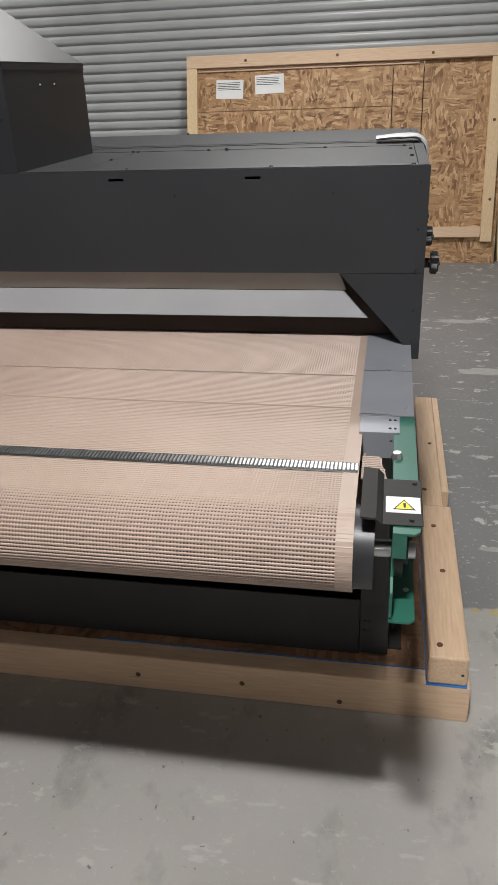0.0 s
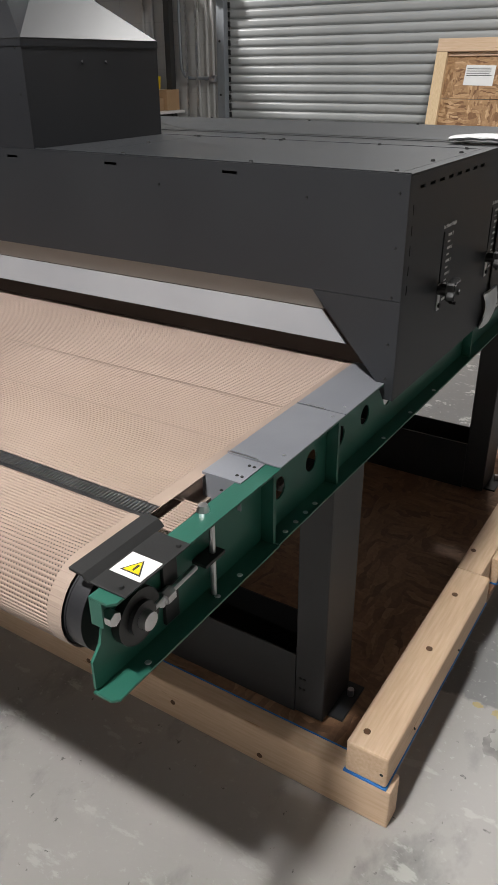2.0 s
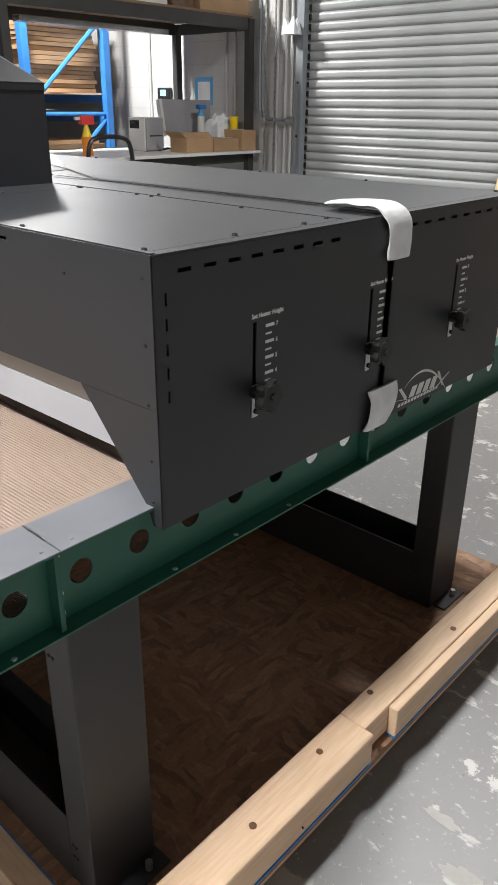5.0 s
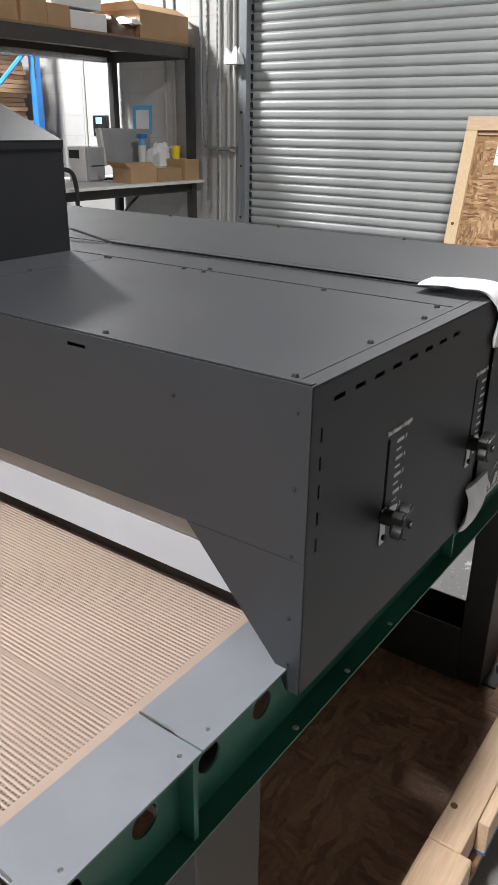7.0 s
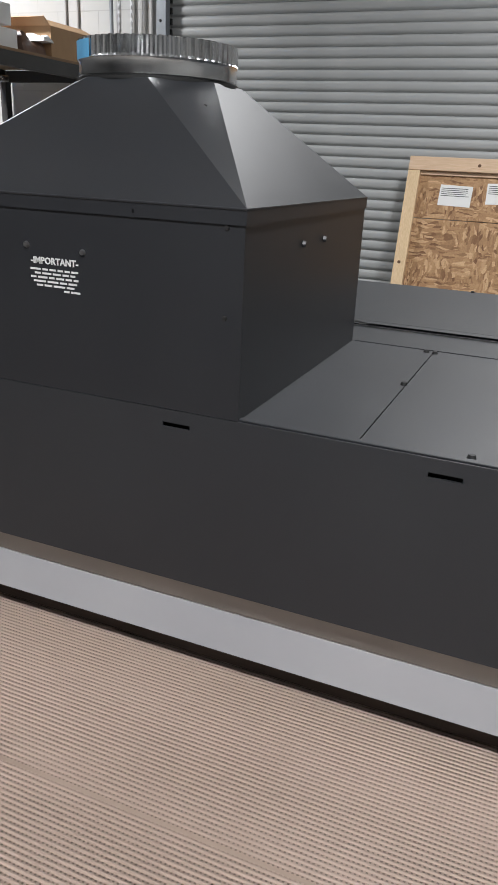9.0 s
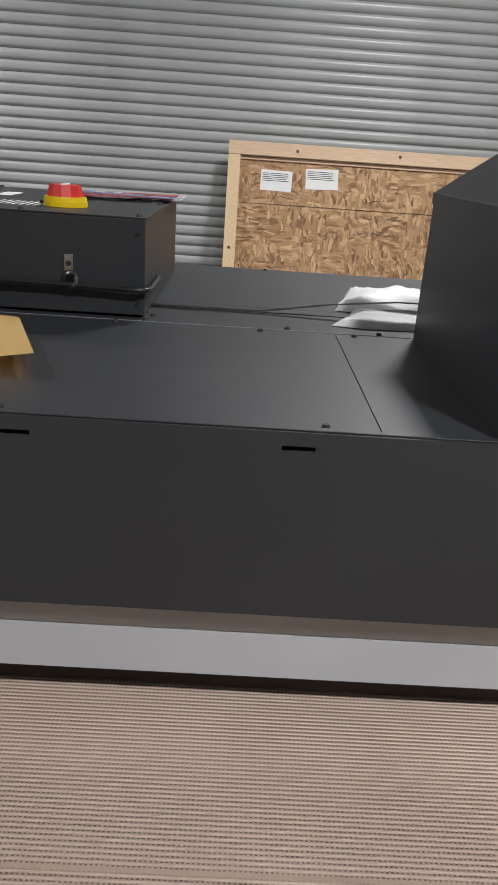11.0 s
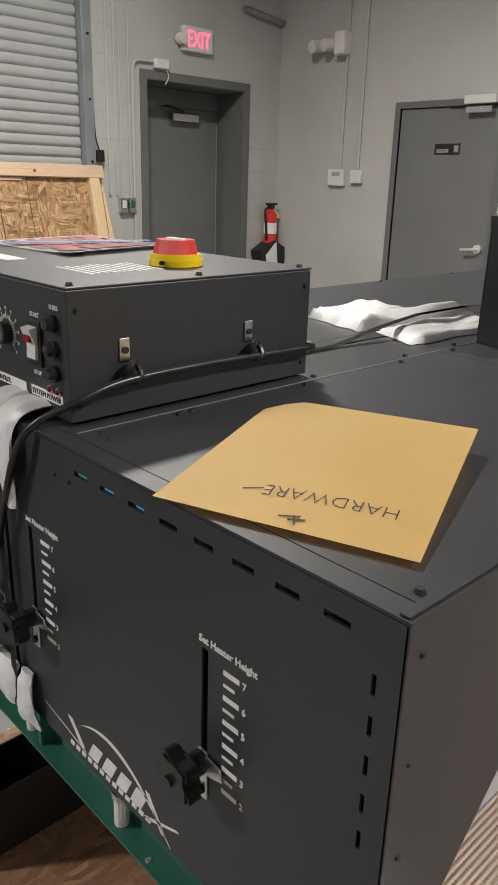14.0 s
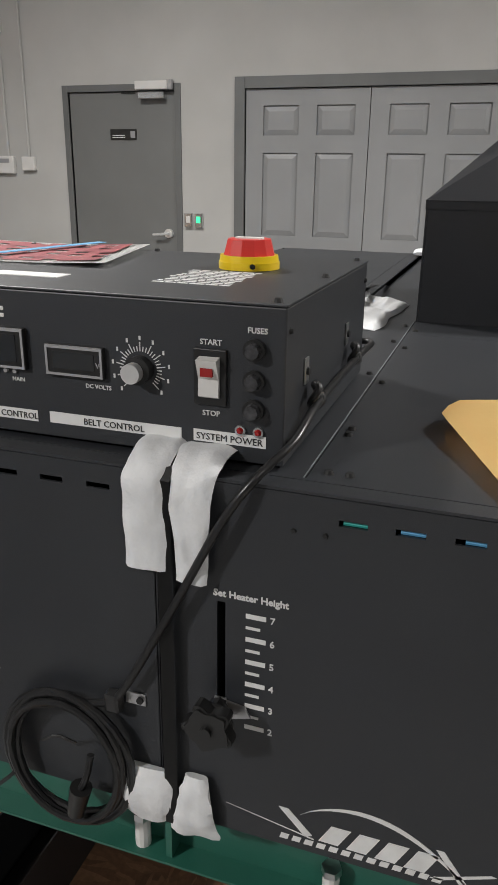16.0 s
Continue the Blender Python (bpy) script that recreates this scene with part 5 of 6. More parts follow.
bm = prism([(CX0 - 0.004, 1.343), (CX0 - 0.004, 1.383), (CX0 - 0.014, 1.381), (CX0 - 0.007, 1.362), (CX0 - 0.008, 1.345)], "y", 0.5625 + SHIFT, 0.583 + SHIFT)
part("rocker", bm, LAMINATE, bez, "white rocker")
panel_box("rocker_lens", 0.567, 0.579, 1.3655, 1.3735, 0.0125, REDLENS, "dark red window", bez, 0.0, 0.004)
panel_words("START", 0.5725, 1.3935, 0.0075)
panel_words("STOP", 0.5725, 1.3245, 0.0075)
# fuses and lamps
panel_words("FUSES", 0.527, 1.4075, 0.0075)
for z in (1.3925, 1.363, 1.335):
    fu = panel_disc("fuse_holder", 0.529, z, 0.0105, 0.006, PLASTIC, "black fuse holder")
    panel_disc("fuse_cap", 0.529, z, 0.0082, 0.013, FUSE, "", fu, 8, 0.006, 0.007)
for y in (0.5425, 0.5245):
    le = panel_disc("lamp_ring", y, 1.3135, 0.0052, 0.003, STEEL, "small red lamp")
    panel_disc("lamp_lens", y, 1.3135, 0.0036, 0.006, REDLENS, "", le, 12, 0.003, 0.002)
# speed dial
sk = panel_disc("dial_skirt", 0.646, 1.3635, 0.0140, 0.011, PLASTIC, "speed dial with silver cap")
panel_disc("dial_cap", 0.648, 1.3625, 0.0098, 0.020, CHROME, "brushed silver cap", sk, 28, 0.008)
for k in range(31):
    a = radians(225 - 9 * k)
    r0, r1 = 0.0175, (0.0265 if k % 3 == 0 else 0.0225)
    p, q = (math.cos(a), math.sin(a)), (-math.sin(a), math.cos(a))
    w = 0.0005
    pts = [(0.646 + SHIFT - (r * p[0] + s * w * q[0]), 1.3635 + r * p[1] + s * w * q[1]) for r, s in ((r0, -1), (r1, -1), (r1, 1), (r0, 1))]
    part("dial_mark", prism(pts, "x", CX0 - 0.0005, CX0), WHITEINK, ctl)
    if k % 3 == 0:
        part("dial_figure", box(CX0 - 0.0005, CX0, 0.646 + SHIFT - 0.0305 * p[0] - 0.001, 0.646 + SHIFT - 0.0305 * p[0] + 0.001, 1.3635 + 0.0305 * p[1] - 0.002, 1.3635 + 0.0305 * p[1] + 0.002), WHITEINK, ctl)
# meters
for y0, y1, z0, z1 in ((0.684, 0.750, 1.3495, 1.3815), (0.7735, 0.862, 1.351, 1.394)):
    mt = panel_box("meter_frame", y0, y1, z0, z1, 0.006, PLASTIC, "black framed digital meter")
    part("meter_rim", sheet("x", CX0 - 0.0068, CX0 - 0.006, y0 + SHIFT + 0.001, y1 + SHIFT - 0.001, z0 + 0.001, z1 - 0.001, ((y0 + SHIFT + 0.0035, y1 + SHIFT - 0.0035, z0 + 0.0035, z1 - 0.0035),)), PCGREY, mt)
    panel_box("meter_glass", y0 + 0.010, y1 - 0.010, z0 + 0.008, z1 - 0.007, 0.0066, LCD, "dark display", mt, 0, 0.006)
words("print", "V", 0.008, (CX0 - 0.0070, 0.692 + SHIFT, 1.361), FACE_LEFT, PCGREY, ctl)
panel_words("DC VOLTS", 0.6935, 1.3385, 0.0062)
panel_words("MAIN", 0.787, 1.3375, 0.0062)
for k in range(4):
    panel_disc("key_button", 0.790 + 0.011 * k, 1.3495 - 0.0012, 0.0024, 0.003, PCGREY, "", None, 8)
for z in (1.4035, 1.4105):
    panel_box("print_bar", 0.798, 0.83, z, z + 0.004, 0.0005, WHITEINK)
# title strips
for y0, y1, z0, z1, text in ((0.604, 0.753, 1.2965, 1.3085, "BELT CONTROL"), (0.517, 0.591, 1.2975, 1.3095, "SYSTEM POWER"), (0.7675, 0.925, 1.2955, 1.3075, "CONTROL")):
    st = panel_box("title_strip", y0, y1, z0, z1, 0.0008, PAPER, "white title strip", bevel=0)
    if text == "CONTROL":
        panel_words(text, 0.79, z0 + 0.0025, 0.0095, INK, "CENTER", 0.0012, 0.0, st)
    else:
        panel_words(text, (y0 + y1) / 2, z0 + 0.0025, 0.0095, INK, "CENTER", 0.0012, 0.0, st)
# print and label on the lid
random.seed(11)


def print_lines(parent, rows, at):
    """Lines of small print, too small to read, as bars a word long."""
    for k, (a, b) in enumerate(rows):
        u = a
        while u < b - 0.003:
            v = min(b, u + random.uniform(0.006, 0.017))
            part("print_bar", box(*at(k, u, v)), WHITEINK, parent)
            u = v + 0.0026


print_lines(ctl, [(0.580 + 0.002 * (k % 3), 0.668 - 0.002 * (k % 4)) for k in range(10)], lambda k, u, v: (-2.118 + 0.0118 * k, -2.1133 + 0.0118 * k, u, v, CZ1, CZ1 + 0.0005))
print_lines(hood, ((0.0, 0.066), (0.006, 0.062), (0.0, 0.066), (0.004, 0.064), (0.008, 0.060), (0.046, 0.068)), lambda k, u, v: (-1.180 + u, -1.180 + v, 0.0002, 0.0009, 1.4185 - 0.0046 * k, 1.4207 - 0.0046 * k))
part("lid_label", box(-2.135, -2.105, 0.772, 0.862, CZ1, CZ1 + 0.0008), PAPER, ctl, "white blank label")

# emergency stop: yellow base, red grip
stop = thing("emergency_switch", (-1.963, 0.611, CZ1), "yellow and red rotary main switch on the control box", "switch")
part("base", rod((-1.963, 0.611, CZ1 + 0.0005), (-1.963, 0.611, CZ1 + 0.009), 0.0370, 36), YELLOW, stop, smooth=True)
part("ring", rod((-1.963, 0.611, CZ1 + 0.009), (-1.963, 0.611, CZ1 + 0.0165), 0.036, 36, r2=0.0350), YELLOW, stop, smooth=True)
bm = rod((-1.963, 0.611, CZ1 + 0.0165), (-1.963, 0.611, CZ1 + 0.035), 0.0315, 12, r2=0.0265)
part("grip", bm, RED, stop, "red grip")
part("grip_ridge", box(-1.968, -1.958, 0.593, 0.629, CZ1 + 0.033, CZ1 + 0.037, 0.002), LAMINATE, stop)
part("padlock_hole", rod((-1.997, 0.596, CZ1 + 0.006), (-2.0015, 0.5935, CZ1 + 0.006), 0.003, 10), HOLE_SHADE, stop)

# printed sheet and tape lying on the lid
sheet_ob = thing("printed_sheet", (-1.92, 0.93, CZ1), "white sheet with dark red print lying on the box", "paper")
bm = bmesh.new()
n = 12
grid = [[bm.verts.new((-2.04 + 0.245 * i / n, 0.795 + 0.28 * j / n + 0.06 * (i / n - 0.5), CZ1 + 0.0012 + 0.007 * (j / n - 0.5) ** 2 + 0.004 * (1 - j / n) ** 3)) for j in range(n + 1)] for i in range(n + 1)]
for i in range(n):
    for j in range(n):
        bm.faces.new((grid[i][j], grid[i + 1][j], grid[i + 1][j + 1], grid[i][j + 1]))
bmesh.ops.solidify(bm, geom=bm.faces[:], thickness=0.0004)
part("page", bm, PAPER, sheet_ob)
bm = bmesh.new()
grid = [[bm.verts.new((-2.025 + 0.215 * i / n, 0.815 + 0.24 * j / n + 0.06 * (i / n - 0.5), CZ1 + 0.0022 + 0.007 * (j / n - 0.5) ** 2 + 0.004 * (1 - j / n) ** 3)) for j in range(n + 1)] for i in range(n + 1)]
for i in range(n):
    for j in range(n):
        if (i * 5 + j * 3) % 11 < 9:
            bm.faces.new((grid[i][j], grid[i + 1][j], grid[i + 1][j + 1], grid[i][j + 1]))
part("print_area", bm, REDPRINT, sheet_ob, "dark red print")
single("tape_strip", box(-0.13, 0.13, -0.008, 0.008, 0.0, 0.0008, m=Matrix.Translation((-1.92, 0.935, CZ1 + 0.0062)) @ Matrix.Rotation(radians(-12), 4, "Z")), BLUETAPE, "blue tape strip across the printed sheet", "tape")

# clips on the box front, cable and coil
for x in (-2.132, -1.933):
    cl = thing("cable_clamp", (x, CY0, 1.345), "black cable clamp on a steel tab", "cable clamp", "cable clamps")
    part("tab", box(x - 0.007, x + 0.007, CY0 - 0.0022, CY0 - 0.0002, 1.345, 1.372, 0.0006), STEEL, cl)
    part("tab_screw", rod((x, CY0 - 0.002, 1.358), (x, CY0 - 0.005, 1.358), 0.0042, 10), DARKBLK, cl)
    bm = bmesh.new()
    pts = [(x + 0.004 + 0.0105 * math.cos(a), CY0 - 0.012 + 0.004 * math.sin(2 * a), 1.333 + 0.0115 * math.sin(a)) for a in np.linspace(0, math.tau, 20)]
    part("loop", tube(pts, 0.0042, 8, bm), RUBBER, cl, smooth=True)
cl = thing("cable_clamp", (-W, 0.642, 1.003), "black cable clamp on a steel tab", "cable clamp", "cable clamps")
part("tab", box(-W - 0.002, -W, 0.628, 0.652, 0.996, 1.011, 0.0006), STEEL, cl)
part("tab_screw", rod((-W - 0.002, 0.634, 1.0035), (-W - 0.005, 0.634, 1.0035), 0.004, 10), DARKBLK, cl)
part("loop", box(-W - 0.018, -W - 0.002, 0.652, 0.672, 0.988, 1.014, 0.005), RUBBER, cl)
cable = thing("power_cable", (-2.26, 0.733, 0.91), "black power cable clipped to the box and coiled on the side", "cable")
run = spline([(CX1 + 0.004, 0.66, 1.318), (CX1 + 0.006, 0.56, 1.320), (CX1 + 0.007, 0.505, 1.323), (CX1 - 0.003, 0.480, 1.324), (-1.87, 0.479, 1.325), (-1.946, 0.480, 1.326), (-2.04, 0.479, 1.327), (-2.144, 0.479, 1.324), (-2.205, 0.482, 1.309), (-2.246, 0.505, 1.285), (-2.259, 0.535, 1.240), (-2.2585, 0.59, 1.13), (-2.257, 0.640, 1.035), (-2.256, 0.662, 1.001)], 8)
part("run", tube(run, 0.0044, 10), CABLE, cable, smooth=True)
coil = [(-2.256, 0.662, 1.001)]
for k in range(1, 24 * 5 + 6):
    a = radians(52) - math.tau * k / 24
    turn = k / 24
    ry = 0.072 + 0.006 * math.sin(turn * 2.3) + 0.004 * (turn % 2)
    rz = 0.087 + 0.006 * math.cos(turn * 1.9)
    coil.append((-2.2535 - 0.0024 * turn - 0.003 * math.sin(3.1 * turn), 0.724 - ry * math.cos(a + 3.1), 0.910 - rz * math.sin(a + 3.1)))
part("coil", tube(coil, 0.0044, 8), CABLE, cable, smooth=True)
part("tail", tube(spline([(-2.266, 0.688, 0.93), (-2.272, 0.693, 0.90), (-2.272, 0.710, 0.865), (-2.27, 0.716, 0.85)], 6), 0.0042, 8), CABLE, cable, smooth=True)
part("plug", rod((-2.272, 0.700, 0.885), (-2.272, 0.710, 0.845), 0.013, 12, r2=0.010), RUBBER, cable, "black rubber plug", smooth=True)
part("tie", tube(spline([(-2.27, 0.703, 0.945), (-2.276, 0.723, 0.955), (-2.274, 0.745, 0.94)], 5), 0.0018, 6), CABLE, cable)
part("free_end", tube([(-2.262, 0.788, 0.878), (-2.266, 0.803, 0.862), (-2.268, 0.823, 0.842)], 0.0028, 6), CABLE, cable)


# ---- packing foam and straps ----
def sheet_strip(name, path, width_dir, w0, w1, thick, seed, label, group="packing foam", crumple=0.004):
    """A soft foam strip that follows a path of points; w0, w1: how wide it is at both ends."""
    pts = spline(path, 7)
    bm = bmesh.new()
    n = 8
    wd = Vector(width_dir)
    rows = []
    for i, p in enumerate(pts):
        t = i / (len(pts) - 1)
        w = w0 + (w1 - w0) * t
        d = (pts[min(i + 1, len(pts) - 1)] - pts[max(i - 1, 0)]).normalized()
        nr = wd.cross(d).normalized()
        row = []
        for j in range(n + 1):
            s = j / n - 0.5
            h = crumple * noise.noise(Vector((p.x * 30 + seed, p.y * 30 + s * 3, p.z * 30)))
            row.append(p + wd * s * w + nr * (thick / 2 * math.sqrt(max(0.05, 1 - (2 * s) ** 4)) + h) + wd * crumple * noise.noise(Vector((t * 6, seed, s * 2))))
        under = [p + wd * (j / n - 0.5) * w - nr * thick / 2 * math.sqrt(max(0.05, 1 - (2 * j / n - 1) ** 4)) for j in range(n, -1, -1)]
        rows.append([bm.verts.new(v) for v in row + under])
    m = len(rows[0])
    for a, b in zip(rows, rows[1:]):
        for k in range(m):
            bm.faces.new((a[k], a[(k + 1) % m], b[(k + 1) % m], b[k]))
    bm.faces.new(rows[0])
    bm.faces.new(rows[-1][::-1])
    return single(name, bm, FOAM, label, "packing foam", group, smooth=True)


for y, w0, w1, zb, seed in ((0.6145, 0.046, 0.044, 1.176, 1), (0.566, 0.060, 0.032, 1.168, 5)):
    sheet_strip("foam_wrap", [(-2.12, y, 1.288), (-2.19, y, 1.292), (-2.235, y, 1.289), (-2.254, y + 0.001, 1.268), (-2.256, y + 0.001, 1.23), (-2.254, y + 0.002, zb)], (0, 1, 0), w0, w1, 0.010, seed, "white packing foam folded over the oven's edge")
for y, w0, w1, z0, zb, seed in ((0.626, 0.070, 0.054, 0.920, 0.848, 9), (0.567, 0.026, 0.058, 0.925, 0.842, 12)):
    sheet_strip("foam_wrap", [(-2.250, y, z0), (-2.256, y, 0.90), (-2.256, y + 0.001, 0.87), (-2.249, y + 0.002, zb)], (0, 1, 0), w0, w1, 0.010, seed, "white packing foam tucked at the oven's lower edge")
sheet_strip("foam_wrap", [(-0.125, 0.585, 1.288), (-0.06, 0.588, 1.293), (-0.012, 0.592, 1.290), (0.010, 0.600, 1.268), (0.012, 0.606, 1.23), (0.009, 0.610, 1.196)], (0, 1, 0), 0.085, 0.075, 0.011, 21, "white packing foam folded over the oven's edge")
sheet_strip("foam_wrap", [(0.006, 0.600, 0.938), (0.012, 0.600, 0.91), (0.012, 0.592, 0.88), (0.005, 0.585, 0.853)], (0, 1, 0), 0.105, 0.085, 0.010, 25, "white packing foam tucked at the oven's lower edge")


def pillow(name, corners, z, h, seed, label):
    """A folded foam sheet lying on a surface."""
    bm = bmesh.new()
    n = 22
    a, b, c, d = (Vector((*p, 0)) for p in corners)
    top, low = [], []
    for i in range(n + 1):
        s = i / n
        rt, rl = [], []
        for j in range(n + 1):
            t = j / n
            p = (a * (1 - s) + b * s) * (1 - t) + (d * (1 - s) + c * s) * t
            rim = min(1, 7 * min(s, 1 - s, t, 1 - t)) ** 0.5
            wob = noise.noise(Vector((s * 2.4 + seed, t * 2.4, 0))) * 0.55 + noise.noise(Vector((s * 8 + seed, t * 8, 3))) * 0.12
            q = p + Vector((noise.noise(Vector((s * 3, t * 3, seed))), noise.noise(Vector((t * 3, s * 3, seed + 7))), 0)) * 0.012
            rt.append(bm.verts.new((q.x, q.y, z + 0.002 + h * rim * (0.65 + wob))))
            rl.append(bm.verts.new((q.x, q.y, z + 0.0008)))
        top.append(rt)
        low.append(rl)
    for i in range(n):
        for j in range(n):
            bm.faces.new((top[i][j], top[i + 1][j], top[i + 1][j + 1], top[i][j + 1]))
            bm.faces.new((low[i][j], low[i][j + 1], low[i + 1][j + 1], low[i + 1][j]))
    for k in range(n):
        for g, l in ((lambda i: top[i][0], lambda i: low[i][0]), (lambda i: top[i][n], lambda i: low[i][n]), (lambda i: top[0][i], lambda i: low[0][i]), (lambda i: top[n][i], lambda i: low[n][i])):
            bm.faces.new((g(k), g(k + 1), l(k + 1), l(k)))
    return single(name, bm, FOAM, label, "packing foam", "packing foam", smooth=True)


pillow("foam_sheet", [(-1.48, 0.665), (-1.16, 0.585), (-1.24, 0.735), (-1.44, 0.83)], TOP, 0.042, 3.3, "crumpled white packing foam sheet on the oven top")
pillow("foam_sheet", [(-1.50, 0.525), (-1.19, 0.505), (-1.15, 0.60), (-1.45, 0.64)], TOP, 0.026, 8.1, "crumpled white packing foam sheet on the oven top")
strap = thing("strap", (-W / 2, 0.603, TOP), "black plastic strapping band round the ovens", "strap")
bm = bmesh.new()
pts = [(-W - 0.012, 0.852), (-W - 0.013, 1.272), (-W - 0.004, 1.283), (-1.83, 1.2805), (-1.62, 1.281), (-1.50, 1.300), (-1.38, 1.312), (-1.2, 1.312), (-1.05, 1.300), (-0.92, 1.281), (-0.13, 1.281), (0.0005, 1.279), (0.002, 1.27), (0.002, 0.84)]
lo = [bm.verts.new((x, 0.588, z)) for x, z in pts]
hi = [bm.verts.new((x, 0.603, z)) for x, z in pts]
for k in range(len(pts) - 1):
    bm.faces.new((lo[k], lo[k + 1], hi[k + 1], hi[k]))
bmesh.ops.solidify(bm, geom=bm.faces[:], thickness=0.0008)
part("band", bm, PLASTIC, strap)
# corner brackets with bolts on the left rail
for y in (0.66, 0.42):
    rb = thing("rail_bolt", (-2.21, y, 0.75), "zinc bolt and white bushing on the green rail", "bolt", "rail bolts")
    part("bushing", rod((-2.205, y, 0.748), (-2.205, y, 0.79), 0.010, 12), LAMINATE, rb)
    part("nut", rod((-2.205, y, 0.79), (-2.205, y, 0.80), 0.012, 6), STEEL, rb)

# ---- envelope ----
env = thing("envelope", (-2.07, 0.22, TOP), "yellow manila envelope marked HARDWARE in black pen", "envelope")
EN = 14
E0, E1, E2, E3 = Vector((-2.258, 0.267, 1.2830)), Vector((-2.176, 0.040, 1.2820)), Vector((-1.900, 0.156, 1.300)), Vector((-1.985, 0.380, 1.299))
def env_at(s, t, up=0.0):
    cut = max(0.0, t - s - 0.85) * 0.44    # the folded corner
    s, t = s + cut, t - cut
    p = (E0 * (1 - s) + E1 * s) * (1 - t) + (E3 * (1 - s) + E2 * s) * t
    bulge = math.sin(math.pi * s) * math.sin(math.pi * t)
    return p + Vector((0, 0, 0.006 * bulge + 0.003 * noise.noise(Vector((s * 3, t * 3, 2))) * bulge + up))
bm = bmesh.new()
top = [[bm.verts.new(env_at(i / EN, j / EN)) for j in range(EN + 1)] for i in range(EN + 1)]
for i in range(EN):
    for j in range(EN):
        bm.faces.new((top[i][j], top[i][j + 1], top[i + 1][j + 1], top[i + 1][j]))
bmesh.ops.solidify(bm, geom=bm.faces[:], thickness=0.0028)
part("sleeve", bm, MANILA, env, smooth=True)
turn = Matrix(((-0.421, -0.907, 0), (0.907, -0.421, 0), (0, 0, 1))).to_4x4()
pen = words("handwriting", "HARDWARE", 0.0265, (-2.121, 0.096, 1.2985), turn, INK, env, "black handwritten word", "LEFT", 0.84, -0.0006)


def lay_on(ob, lift=0.0006):
    """Lays a flat mark on the curved face of the envelope."""
    for v in ob.data.vertices:
        s = t = 0.5
        for _ in range(12):
            p = env_at(s, t)
            ds, dt = (env_at(s + 0.01, t) - p) / 0.01, (env_at(s, t + 0.01) - p) / 0.01
            ex, ey = v.co.x - p.x, v.co.y - p.y
            det = ds.x * dt.y - ds.y * dt.x
            s += (ex * dt.y - ey * dt.x) / det
            t += (ds.x * ey - ds.y * ex) / det
        v.co.z = env_at(s, t).z + lift + (0.0002 if v.index % 2 else 0)


lay_on(pen)
lay_on(part("underline", tube([(-2.180, 0.205, 1.2965), (-2.193, 0.219, 1.2945)], 0.0010, 5), INK, env), 0.001)
lay_on(part("scribble", tube([(-2.194, 0.141, 1.2945), (-2.203, 0.153, 1.2945), (-2.195, 0.153, 1.295), (-2.206, 0.143, 1.2945), (-2.193, 0.148, 1.295), (-2.204, 0.163, 1.2942)], 0.0012, 5), INK, env), 0.001)

# ---- workbench and rack in the far corner ----
rack = thing("storage_rack", (-4.97, 3.8, 0), "dark steel storage rack with an upper shelf over a bench", "rack")
for x, y in ((-4.47, 5.10), (-5.46, 5.10), (-4.47, 2.55), (-5.46, 2.55)):
    part("post", box(x - 0.032, x + 0.032, y - 0.035, y + 0.035, 0, 2.18, 0.003), SHELFBLK, rack)
for x in (-4.475, -5.46):
    part("beam", box(x - 0.022, x + 0.022, 2.59, 5.06, 2.085, 2.185, 0.003), SHELFBLK, rack)
    part("bench_beam", box(x - 0.02, x + 0.02, 2.59, 5.06, 0.955, 1.035, 0.003), SHELFBLK, rack)
for y in (2.55, 5.10):
    part("end_beam", box(-5.42, -4.51, y - 0.02, y + 0.02, 2.085, 2.18, 0.003), SHELFBLK, rack)
part("upper_deck", box(-5.48, -4.46, 2.52, 5.13, 2.187, 2.205), surf("shelf_board", (0.19, 0.12, 0.07), (0.24, 0.155, 0.09), 5, 0.6), rack, "brown shelf board")
bench = thing("workbench_top", (-4.97, 3.8, 1.037), "white laminate bench top", "bench top")
part("top", box(-5.50, -4.36, 2.5, 5.16, 1.037, 1.062, 0.003), LAMINATE, bench)
part("brace", tube(spline([(-4.55, 4.45, 0.95), (-4.62, 4.35, 0.82), (-4.66, 4.3, 0.6)], 5), 0.012, 6), SHELFBLK, bench)
tubel = thing("shelf_light", (-5.0, 3.9, 2.06), "grey strip light with pull cord under the shelf", "strip light")
part("body", box(-5.06, -4.96, 3.0, 4.55, 2.035, 2.083, 0.006), GALV, tubel)
part("cord", rod((-4.97, 3.75, 1.86), (-4.97, 3.75, 2.04), 0.006, 8), LAMINATE, tubel)


